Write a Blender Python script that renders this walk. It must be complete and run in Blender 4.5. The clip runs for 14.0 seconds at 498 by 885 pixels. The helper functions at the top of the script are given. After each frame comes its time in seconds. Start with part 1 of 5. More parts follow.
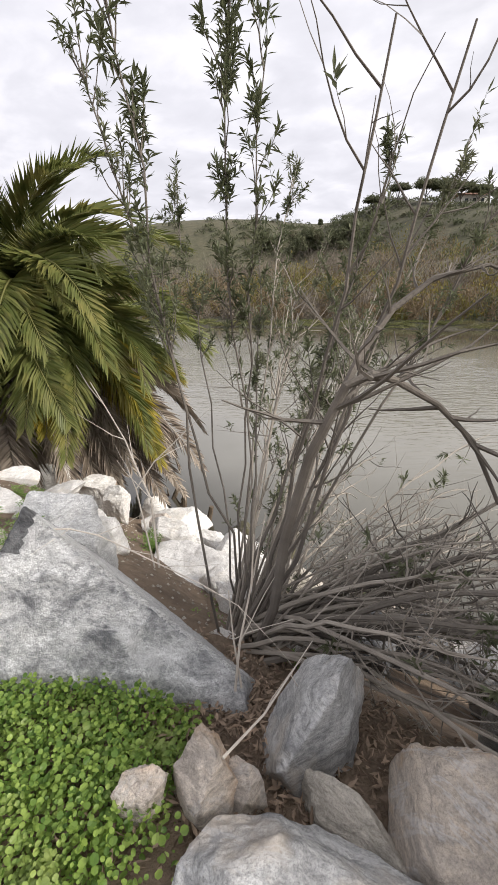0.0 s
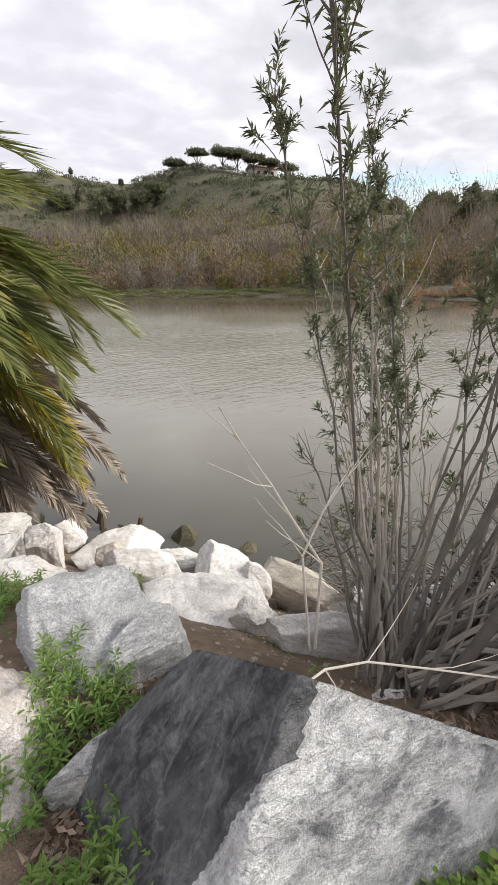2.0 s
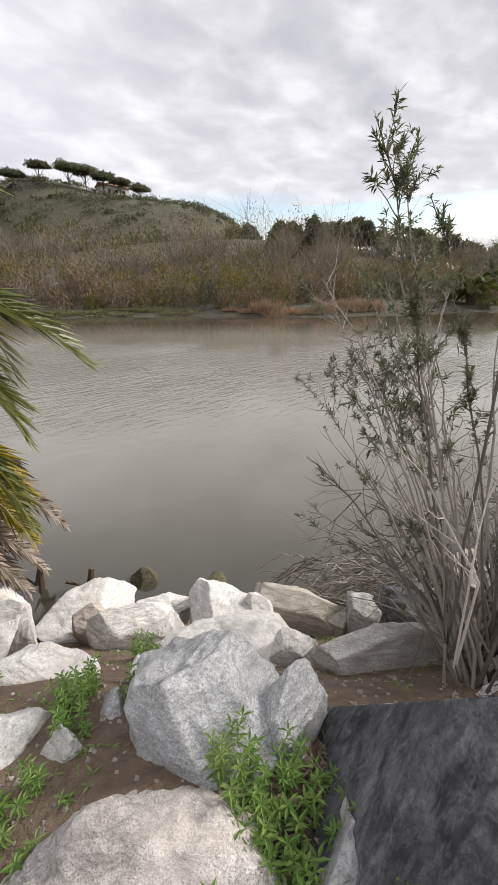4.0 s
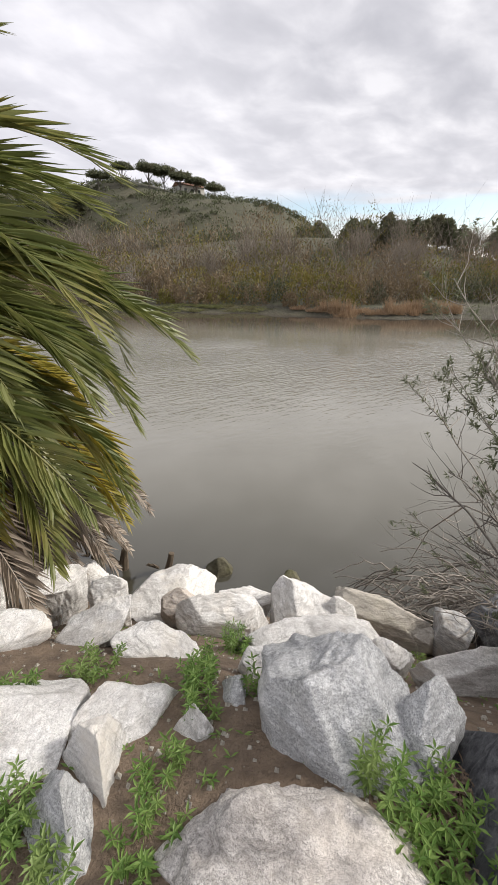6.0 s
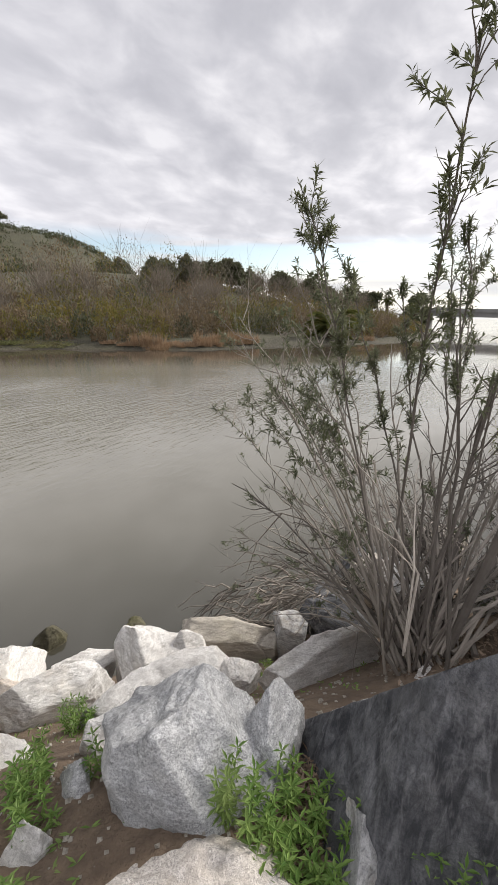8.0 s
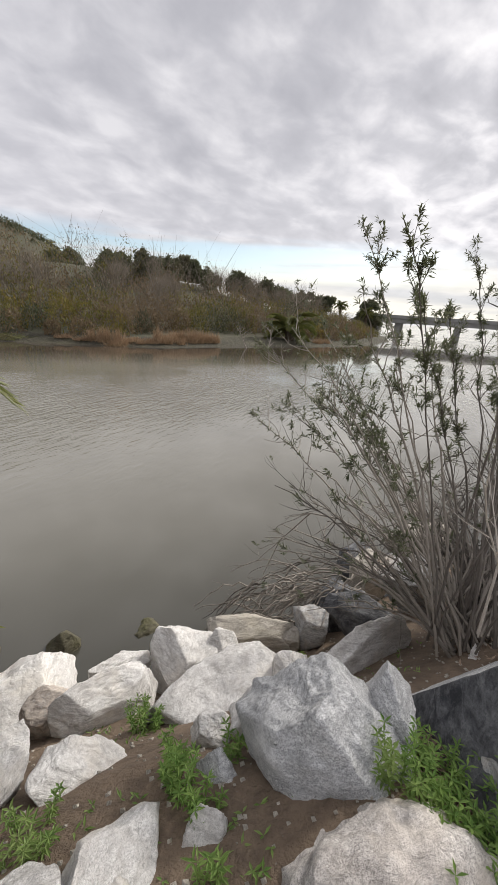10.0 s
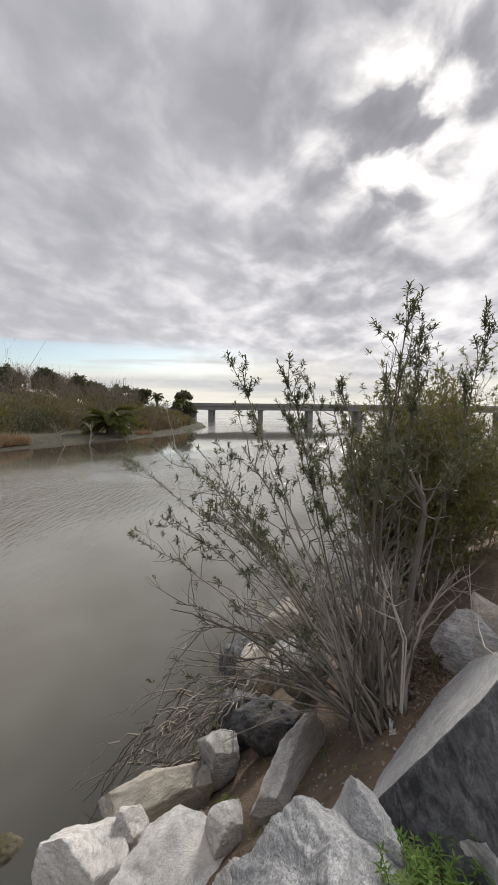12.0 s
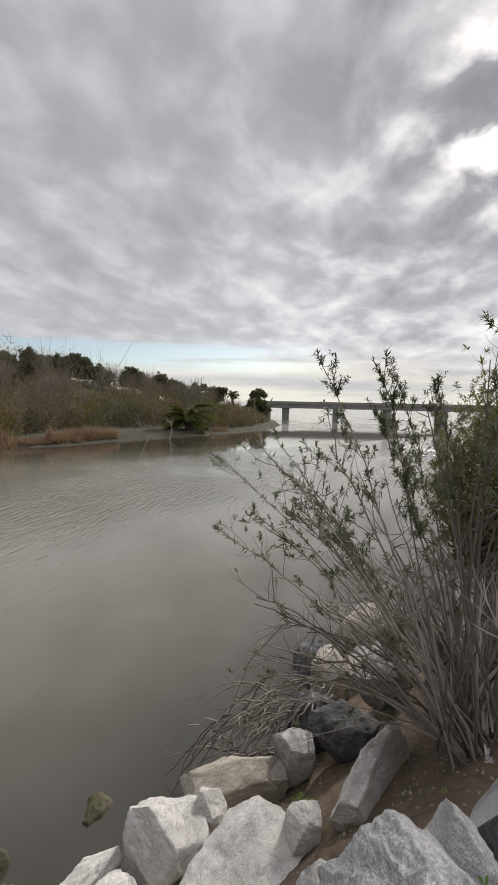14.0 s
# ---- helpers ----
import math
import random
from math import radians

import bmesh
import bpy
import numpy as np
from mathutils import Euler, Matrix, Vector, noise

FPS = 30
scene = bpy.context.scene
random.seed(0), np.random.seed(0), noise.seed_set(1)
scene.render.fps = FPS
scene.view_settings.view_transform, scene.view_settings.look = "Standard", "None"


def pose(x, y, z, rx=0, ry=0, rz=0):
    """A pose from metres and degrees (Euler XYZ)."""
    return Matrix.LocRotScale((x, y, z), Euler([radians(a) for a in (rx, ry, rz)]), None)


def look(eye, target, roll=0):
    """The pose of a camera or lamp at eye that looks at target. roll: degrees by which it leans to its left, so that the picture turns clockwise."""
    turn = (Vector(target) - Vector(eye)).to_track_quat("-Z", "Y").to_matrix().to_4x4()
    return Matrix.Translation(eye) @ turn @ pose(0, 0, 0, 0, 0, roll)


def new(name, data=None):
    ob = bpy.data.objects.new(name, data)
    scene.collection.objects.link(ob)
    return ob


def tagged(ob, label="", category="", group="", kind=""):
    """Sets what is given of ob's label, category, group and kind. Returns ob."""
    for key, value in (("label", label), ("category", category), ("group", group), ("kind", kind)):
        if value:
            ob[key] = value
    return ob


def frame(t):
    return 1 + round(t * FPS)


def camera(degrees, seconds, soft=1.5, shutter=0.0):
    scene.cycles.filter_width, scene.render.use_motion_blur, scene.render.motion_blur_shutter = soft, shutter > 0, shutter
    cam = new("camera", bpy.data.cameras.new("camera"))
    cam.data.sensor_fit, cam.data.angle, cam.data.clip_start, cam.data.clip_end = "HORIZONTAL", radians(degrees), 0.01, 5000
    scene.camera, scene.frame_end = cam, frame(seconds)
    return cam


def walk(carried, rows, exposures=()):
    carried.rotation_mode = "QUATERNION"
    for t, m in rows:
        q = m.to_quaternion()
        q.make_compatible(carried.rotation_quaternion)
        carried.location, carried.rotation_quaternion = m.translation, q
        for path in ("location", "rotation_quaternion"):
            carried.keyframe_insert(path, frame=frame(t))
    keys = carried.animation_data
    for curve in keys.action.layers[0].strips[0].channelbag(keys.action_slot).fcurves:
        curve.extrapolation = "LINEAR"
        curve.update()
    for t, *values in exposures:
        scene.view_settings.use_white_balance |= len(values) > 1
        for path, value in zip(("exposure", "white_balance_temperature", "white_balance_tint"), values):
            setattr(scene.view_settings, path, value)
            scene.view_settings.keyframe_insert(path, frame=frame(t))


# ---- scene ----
cam = camera(63.4, 14.0)
PATH = [
    (0, (-0.004, 0.105, 1.454), (-0.048, 1.979, 0.757), -1.48),
    (0.5, (-0.299, 0.211, 1.449), (0.041, 2.042, 0.720), -1.80),
    (1, (-0.504, 0.375, 1.450), (0.017, 2.149, 0.688), -1.79),
    (1.5, (-0.771, 0.599, 1.485), (-0.137, 2.308, 0.660), -1.51),
    (2, (-1.009, 0.855, 1.459), (-0.290, 2.522, 0.621), -0.76),
    (2.5, (-1.189, 1.054, 1.507), (-0.384, 2.696, 0.699), -0.05),
    (2.7, (-1.275, 1.105, 1.534), (-0.426, 2.733, 0.742), 0.15),
    (4.8, (-1.785, 1.480, 1.507), (-0.447, 2.751, 0.737), 0.03),
    (5, (-1.824, 1.510, 1.509), (-0.563, 2.851, 0.727), 0.23),
    (5.5, (-1.867, 1.541, 1.502), (-0.779, 3.024, 0.715), 0.74),
    (6, (-1.870, 1.544, 1.502), (-0.852, 3.081, 0.727), 1.11),
    (6.5, (-1.857, 1.533, 1.507), (-0.765, 3.032, 0.759), 1.23),
    (7, (-1.835, 1.510, 1.510), (-0.542, 2.858, 0.794), 1.34),
    (7.2, (-1.809, 1.483, 1.513), (-0.412, 2.731, 0.810), 1.34),
    (9.3, (-2.027, 1.732, 1.544), (-0.317, 2.601, 0.975), 2.01),
    (9.5, (-2.083, 1.803, 1.551), (-0.376, 2.669, 0.969), 2.51),
    (10, (-2.211, 1.979, 1.561), (-0.474, 2.761, 0.953), 4.13),
    (10.5, (-2.225, 2.102, 1.537), (-0.412, 2.716, 0.957), 4.97),
    (11, (-2.258, 2.213, 1.549), (-0.340, 2.545, 1.091), 4.17),
    (11.5, (-2.297, 2.295, 1.639), (-0.323, 2.409, 1.337), 2.32),
    (12, (-2.296, 2.342, 1.729), (-0.302, 2.353, 1.572), 0.63),
    (12.5, (-2.303, 2.404, 1.793), (-0.305, 2.393, 1.717), -0.14),
    (13, (-2.313, 2.428, 1.798), (-0.314, 2.448, 1.738), -0.03),
    (13.5, (-2.310, 2.431, 1.782), (-0.318, 2.579, 1.682), 0.57),
    (14, (-2.308, 2.427, 1.729), (-0.349, 2.796, 1.557), 1.33),
]
EXPOSURES = [(0, 0.62), (2.5, 0.58), (5, 0.45), (6.5, 0.5), (9.5, 0.25), (11, 0.2), (12.5, -0.1), (14, -0.1)]
walk(cam, [(t, look(eye, target, roll)) for t, eye, target, roll in PATH], EXPOSURES)


# ---- world and sun ----
SUN = Vector((0.79, -0.29, 0.54)).normalized()
world = bpy.data.worlds.new("overcast_sky")
scene.world = world
world.use_nodes = True


def N(nt, kind, *links, **props):
    """A node; links: (socket, value or output)."""
    n = nt.nodes.new(kind)
    for k, v in props.items():
        if k == "op":
            n.operation = v
        elif k == "data":
            n.data_type = v
        elif k == "blend":
            n.blend_type = v
        elif k == "dims":
            n.noise_dimensions = v
        elif k == "clamp":
            n.use_clamp = v
    for sock, v in links:
        s = n.inputs[sock]
        if isinstance(v, bpy.types.NodeSocket):
            nt.links.new(v, s)
        else:
            s.default_value = v
    return n


def ramp(nt, fac, *stops):
    n = nt.nodes.new("ShaderNodeValToRGB")
    nt.links.new(fac, n.inputs[0])
    el = n.color_ramp.elements
    while len(el) < len(stops):
        el.new(0.5)
    for e, (p, c) in zip(el, stops):
        e.position = p
        e.color = (*c, 1) if isinstance(c, tuple) else (c, c, c, 1)
    return n.outputs[0]


def mixc(nt, fac, a, b, blend="MIX"):
    n = N(nt, "ShaderNodeMix", (0, fac), data="RGBA", blend=blend)
    for sock, v in ((6, a), (7, b)):
        if isinstance(v, bpy.types.NodeSocket):
            nt.links.new(v, n.inputs[sock])
        else:
            n.inputs[sock].default_value = (*v, 1)
    return n.outputs[2]


def mth(nt, op, a, b=0.0, clamp=False):
    return N(nt, "ShaderNodeMath", (0, a), (1, b), op=op, clamp=clamp).outputs[0]


def noise_tex(nt, vec, scale, detail=4.0, rough=0.55, distort=0.0):
    return N(nt, "ShaderNodeTexNoise", ("Vector", vec), ("Scale", scale), ("Detail", detail), ("Roughness", rough), ("Distortion", distort)).outputs[0]


def stretch(nt, vec, scale, rot=(0, 0, 0)):
    return N(nt, "ShaderNodeMapping", ("Vector", vec), ("Scale", scale), ("Rotation", rot)).outputs[0]


def build_sky():
    nt = world.node_tree
    nt.nodes.clear()
    d = N(nt, "ShaderNodeTexCoord").outputs["Generated"]
    sep = N(nt, "ShaderNodeSeparateXYZ", (0, d))
    up = mth(nt, "MAXIMUM", sep.outputs[2], 0.0)
    den = mth(nt, "ADD", up, 0.22)
    px, py = mth(nt, "DIVIDE", sep.outputs[0], den), mth(nt, "DIVIDE", sep.outputs[1], den)
    flat = N(nt, "ShaderNodeCombineXYZ", (0, px), (1, py), (2, 0.0)).outputs[0]
    big = noise_tex(nt, stretch(nt, flat, (0.55, 0.85, 1), (0, 0, 0.5)), 1.0, 3, 0.5, 0.3)
    puff = noise_tex(nt, stretch(nt, flat, (1.0, 1.25, 1), (0, 0, 0.9)), 4.2, 5, 0.5, 0.25)
    body = mth(nt, "ADD", mth(nt, "MULTIPLY", big, 0.45), mth(nt, "MULTIPLY", puff, 0.55))
    # towards the hidden sun the sheet is thin and its gaps bright
    dot = N(nt, "ShaderNodeVectorMath", (0, d), (1, tuple(SUN)), op="DOT_PRODUCT").outputs["Value"]
    near = mth(nt, "POWER", mth(nt, "MAXIMUM", dot, 0.0), 4.5)
    core = mth(nt, "POWER", mth(nt, "MAXIMUM", dot, 0.0), 110.0)
    cloud = ramp(nt, body, (0.36, (0.30, 0.30, 0.33)), (0.47, (0.50, 0.495, 0.53)), (0.55, (0.80, 0.78, 0.80)), (0.64, (1.12, 1.09, 1.08)))
    veil = mixc(nt, ramp(nt, dot, (0.0, 0.0), (0.65, 1.0)), (0.60, 0.595, 0.65), (0.80, 0.79, 0.825))
    soft = mixc(nt, 0.80, cloud, veil)
    texture = mixc(nt, mth(nt, "ADD", mth(nt, "MULTIPLY", near, 0.85), 0.10, True), soft, cloud)
    glow = mth(nt, "MULTIPLY", core, mth(nt, "MULTIPLY", mth(nt, "SUBTRACT", body, 0.42), 9.0, True))
    lit = mixc(nt, glow, texture, (1.6, 1.5, 1.35), "ADD")
    # a broad darker bank of cloud in the north-east
    bank = N(nt, "ShaderNodeVectorMath", (0, d), (1, (0.650, 0.520, 0.554)), op="DOT_PRODUCT").outputs["Value"]
    lit = mixc(nt, mth(nt, "MULTIPLY", ramp(nt, bank, (0.83, 0.0), (0.965, 0.9)), ramp(nt, body, (0.36, 1.0), (0.62, 0.45))), lit, (0.38, 0.38, 0.42))
    # pale band and a strip of blue near the horizon
    low = ramp(nt, up, (0.0, 1.0), (0.04, 0.9), (0.16, 0.0))
    bars = noise_tex(nt, stretch(nt, d, (2.2, 2.2, 26.0)), 1.0, 4, 0.5)
    pale = mixc(nt, ramp(nt, bars, (0.40, 0.0), (0.60, 1.0)), (0.66, 0.66, 0.66), (0.98, 0.93, 0.82))
    whole = mixc(nt, low, lit, pale)
    sky = N(nt, "ShaderNodeTexSky")
    sky.sky_type, sky.sun_disc = "NISHITA", False
    sky.sun_elevation, sky.sun_rotation = math.asin(SUN.z), math.atan2(SUN.x, SUN.y)
    blue = N(nt, "ShaderNodeVectorMath", (0, sky.outputs[0]), (1, (0.125, 0.125, 0.125)), op="MULTIPLY").outputs[0]
    strip = mth(nt, "MULTIPLY", ramp(nt, up, (0.07, 0.0), (0.10, 1.0), (0.135, 0.9), (0.165, 0.0)), mth(nt, "MULTIPLY", ramp(nt, noise_tex(nt, stretch(nt, d, (1.6, 1.6, 22.0)), 1.3, 3, 0.5), (0.30, 0.0), (0.46, 0.95)), ramp(nt, N(nt, "ShaderNodeVectorMath", (0, d), (1, (0.85, 0.52, 0.0)), op="DOT_PRODUCT").outputs["Value"], (0.80, 0.0), (0.94, 1.0))))
    final = mixc(nt, strip, whole, blue)
    bg = N(nt, "ShaderNodeBackground", ("Color", final), ("Strength", 1.0))
    out = nt.nodes.new("ShaderNodeOutputWorld")
    nt.links.new(bg.outputs[0], out.inputs[0])


build_sky()
sun = new("sun", bpy.data.lights.new("sun", "SUN"))
sun.data.energy, sun.data.angle, sun.data.color = 3.3, radians(11), (1.0, 0.94, 0.86)
sun.matrix_world = look(SUN * 50, (0, 0, 0))


# ---- materials ----
def material(name):
    m = bpy.data.materials.new(name)
    m.use_nodes = True
    nt = m.node_tree
    b = nt.nodes["Principled BSDF"]
    return m, nt, b


def wire(nt, b, colour=None, rough=None, bumps=()):
    if colour is not None:
        nt.links.new(colour, b.inputs["Base Color"])
    if rough is not None:
        if isinstance(rough, bpy.types.NodeSocket):
            nt.links.new(rough, b.inputs["Roughness"])
        else:
            b.inputs["Roughness"].default_value = rough
    last = None
    for height, dist, strength in bumps:
        n = N(nt, "ShaderNodeBump", ("Height", height), ("Distance", dist), ("Strength", strength))
        if last is not None:
            nt.links.new(last, n.inputs["Normal"])
        last = n.outputs[0]
    if last is not None:
        nt.links.new(last, b.inputs["Normal"])


def rock_material(name, light, dark, stain, speck=0.5, veins=0.0, band=(1, 1, 6), contrast=(0.35, 0.65)):
    m, nt, b = material(name)
    tc = N(nt, "ShaderNodeTexCoord").outputs["Object"]
    rnd = N(nt, "ShaderNodeObjectInfo").outputs["Random"]
    co = N(nt, "ShaderNodeVectorMath", (0, tc), (1, N(nt, "ShaderNodeCombineXYZ", (0, mth(nt, "MULTIPLY", rnd, 37.0)), (1, mth(nt, "MULTIPLY", rnd, 11.0)), (2, 0.0)).outputs[0]), op="ADD").outputs[0]
    big = noise_tex(nt, co, 5.0, 8, 0.68, 0.4)
    streak = noise_tex(nt, stretch(nt, co, band, (0.5, 0.3, 0.2)), 9.0, 6, 0.7, 0.8)
    grain = noise_tex(nt, co, 190.0, 3, 0.75)
    fine = noise_tex(nt, co, 420.0, 2, 0.6)
    body = mth(nt, "ADD", mth(nt, "MULTIPLY", big, 0.5), mth(nt, "MULTIPLY", streak, 0.5))
    col = mixc(nt, ramp(nt, body, (contrast[0], 0.0), (contrast[1], 1.0)), dark, light)
    spk = ramp(nt, mth(nt, "ADD", mth(nt, "MULTIPLY", grain, 0.65), mth(nt, "MULTIPLY", fine, 0.35)), (0.40, 0.9), (0.52, 0.0))
    blot = ramp(nt, noise_tex(nt, stretch(nt, co, (1.0, 1.0, 2.2), (0.4, 0.5, 0.0)), 62.0, 5, 0.75), (0.40, 0.75), (0.53, 0.0))
    mottle = noise_tex(nt, stretch(nt, co, band, (0.9, 0.2, 0.5)), 11.0, 7, 0.72, 0.5)
    col = mixc(nt, ramp(nt, mottle, (0.36, 0.55), (0.47, 0.0)), col, tuple(0.7 * c for c in dark))
    col = mixc(nt, mth(nt, "MULTIPLY", blot, speck), col, tuple(0.7 * c for c in dark))
    col = mixc(nt, mth(nt, "MULTIPLY", spk, speck), col, tuple(0.45 * c for c in dark))
    st = ramp(nt, noise_tex(nt, co, 3.2, 5, 0.6), (0.52, 0.0), (0.70, 0.75))
    col = mixc(nt, st, col, stain)
    if veins:
        v = noise_tex(nt, stretch(nt, co, (1.0, 2.6, 0.7), (0.4, 0.2, 0.6)), 3.0, 5, 0.62, 0.5)
        line = ramp(nt, mth(nt, "ABSOLUTE", mth(nt, "SUBTRACT", v, 0.5)), (0.0, 1.0), (0.022, 0.0))
        col = mixc(nt, mth(nt, "MULTIPLY", line, veins), col, (0.62, 0.62, 0.63))
    crack = ramp(nt, mth(nt, "ABSOLUTE", mth(nt, "SUBTRACT", noise_tex(nt, co, 2.6, 7, 0.62, 0.9), 0.5)), (0.0, 0.0), (0.012, 1.0))
    col = mixc(nt, mth(nt, "MULTIPLY", mth(nt, "SUBTRACT", 1.0, crack), 0.18), col, tuple(0.4 * c for c in dark))
    wire(nt, b, col, ramp(nt, grain, (0.3, 0.62), (0.7, 0.9)), ((body, 0.022, 0.8), (mottle, 0.012, 0.8), (crack, 0.004, 0.4), (grain, 0.004, 1.0)))
    b.inputs["Specular IOR Level"].default_value = 0.3
    return m


ROCK_GRANITE = rock_material("speckled_granite", (0.92, 0.92, 0.91), (0.50, 0.505, 0.515), (0.85, 0.84, 0.82), 0.95)
ROCK_PALE = rock_material("pale_limestone", (0.94, 0.925, 0.90), (0.58, 0.55, 0.52), (0.86, 0.80, 0.71), 0.45, contrast=(0.33, 0.56))
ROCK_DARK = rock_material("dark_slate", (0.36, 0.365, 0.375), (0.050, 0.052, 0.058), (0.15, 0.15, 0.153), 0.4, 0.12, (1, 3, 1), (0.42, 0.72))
ROCK_PALE_SLATE = rock_material("pale_slate", (0.82, 0.825, 0.83), (0.15, 0.155, 0.168), (0.58, 0.58, 0.57), 0.5, 0.6, (1, 3, 1), (0.39, 0.58))
ROCK_PINK = rock_material("pinkish_granite", (0.86, 0.82, 0.78), (0.46, 0.42, 0.385), (0.74, 0.66, 0.58), 0.8, contrast=(0.36, 0.58))
ROCK_GREY = rock_material("grey_gneiss", (0.72, 0.715, 0.70), (0.22, 0.22, 0.225), (0.60, 0.50, 0.39), 0.45, 0.45, contrast=(0.38, 0.60))
ROCK_TAN = rock_material("tan_sandstone", (0.86, 0.76, 0.66), (0.34, 0.30, 0.27), (0.62, 0.40, 0.22), 0.4, 0.3)
ROCK_ORANGE = rock_material("orange_stained_rock", (0.74, 0.63, 0.51), (0.30, 0.275, 0.255), (0.72, 0.42, 0.17), 0.4, 0.4)
ROCK_BROWN = rock_material("brown_rock", (0.70, 0.65, 0.57), (0.34, 0.31, 0.265), (0.46, 0.42, 0.33), 0.4)
ROCK_MOSS = rock_material("wet_mossy_rock", (0.17, 0.155, 0.10), (0.06, 0.055, 0.035), (0.13, 0.13, 0.05), 0.4)


def soil_material():
    m, nt, b = material("brown_soil")
    co = N(nt, "ShaderNodeNewGeometry").outputs["Position"]
    big, mid, fine = noise_tex(nt, co, 1.7, 6, 0.6), noise_tex(nt, co, 14.0, 6, 0.65), noise_tex(nt, co, 110.0, 3, 0.6)
    col = mixc(nt, ramp(nt, big, (0.35, 0.0), (0.65, 1.0)), (0.155, 0.112, 0.078), (0.25, 0.185, 0.130))
    col = mixc(nt, ramp(nt, mid, (0.45, 0.0), (0.68, 0.7)), col, (0.100, 0.073, 0.053))
    peb = ramp(nt, N(nt, "ShaderNodeTexVoronoi", ("Vector", co), ("Scale", 55.0)).outputs["Distance"], (0.10, 1.0), (0.20, 0.0))
    pick = ramp(nt, noise_tex(nt, co, 23.0, 2, 0.5), (0.58, 0.0), (0.64, 1.0))
    col = mixc(nt, mth(nt, "MULTIPLY", peb, pick), col, (0.30, 0.26, 0.22))
    wire(nt, b, col, 0.95, ((mid, 0.05, 0.8), (fine, 0.008, 0.9)))
    return m


def field_material(name, a, c, d, scale):
    m, nt, b = material(name)
    co = N(nt, "ShaderNodeNewGeometry").outputs["Position"]
    big, mid = noise_tex(nt, co, scale, 6, 0.6), noise_tex(nt, co, scale * 9, 5, 0.65)
    col = mixc(nt, ramp(nt, big, (0.38, 0.0), (0.62, 1.0)), a, c)
    col = mixc(nt, ramp(nt, mid, (0.48, 0.0), (0.66, 0.8)), col, d)
    wire(nt, b, col, 0.95, ((mid, 0.4, 0.8),))
    return m


SOIL = soil_material()
MUD = field_material("mud_flat", (0.075, 0.07, 0.04), (0.045, 0.042, 0.028), (0.11, 0.098, 0.075), 0.5)
HILL_GRASS = field_material("hill_grass", (0.062, 0.062, 0.034), (0.10, 0.088, 0.055), (0.040, 0.042, 0.024), 0.05)


def water_material():
    m, nt, b = material("murky_water")
    co = N(nt, "ShaderNodeNewGeometry").outputs["Position"]
    silt = noise_tex(nt, co, 0.25, 4, 0.55)
    col = mixc(nt, ramp(nt, silt, (0.35, 0.0), (0.65, 1.0)), (0.178, 0.169, 0.137), (0.232, 0.222, 0.187))
    swell = noise_tex(nt, stretch(nt, co, (0.5, 1.5, 1), (0, 0, -0.62)), 1.6, 3, 0.5, 0.4)
    chop = noise_tex(nt, stretch(nt, co, (0.7, 2.6, 1), (0, 0, -0.45)), 3.2, 3, 0.5, 0.2)
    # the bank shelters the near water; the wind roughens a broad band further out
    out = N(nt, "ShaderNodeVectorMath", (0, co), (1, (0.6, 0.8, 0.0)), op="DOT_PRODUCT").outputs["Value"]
    # darker along the bank: clear shallows, and shade there painted into the colour
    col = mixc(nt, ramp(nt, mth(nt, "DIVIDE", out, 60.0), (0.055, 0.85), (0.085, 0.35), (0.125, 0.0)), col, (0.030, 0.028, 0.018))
    # the far brush's dark reflection, painted into the colour along that shore
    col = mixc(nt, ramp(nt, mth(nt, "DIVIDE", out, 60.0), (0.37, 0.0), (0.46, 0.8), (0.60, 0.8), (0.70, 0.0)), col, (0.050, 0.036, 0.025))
    open_water = ramp(nt, mth(nt, "DIVIDE", out, 60.0), (0.10, 0.04), (0.18, 1.0), (0.30, 1.0), (0.39, 0.0), (0.62, 0.0), (0.85, 0.8))
    where = mth(nt, "MULTIPLY", open_water, ramp(nt, noise_tex(nt, stretch(nt, co, (1, 1, 1)), 0.09, 3, 0.5), (0.38, 0.12), (0.60, 1.0)))
    rip = mth(nt, "MULTIPLY", chop, where)
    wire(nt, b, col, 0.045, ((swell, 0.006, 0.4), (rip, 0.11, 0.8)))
    b.inputs["IOR"].default_value = 1.75
    return m


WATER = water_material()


def plain(name, a, c, rough, scale, bump=0.0, spec=0.4):
    m, nt, b = material(name)
    co = N(nt, "ShaderNodeNewGeometry").outputs["Position"]
    n1, n2 = noise_tex(nt, co, scale, 5, 0.6), noise_tex(nt, co, scale * 12, 3, 0.6)
    isl = N(nt, "ShaderNodeNewGeometry").outputs["Random Per Island"]
    f = mth(nt, "ADD", mth(nt, "MULTIPLY", ramp(nt, n1, (0.3, 0.0), (0.7, 1.0)), 0.6), mth(nt, "MULTIPLY", isl, 0.4))
    col = mixc(nt, f, a, c)
    wire(nt, b, col, rough, ((n2, bump, 0.6),) if bump else ())
    b.inputs["Specular IOR Level"].default_value = spec
    return m


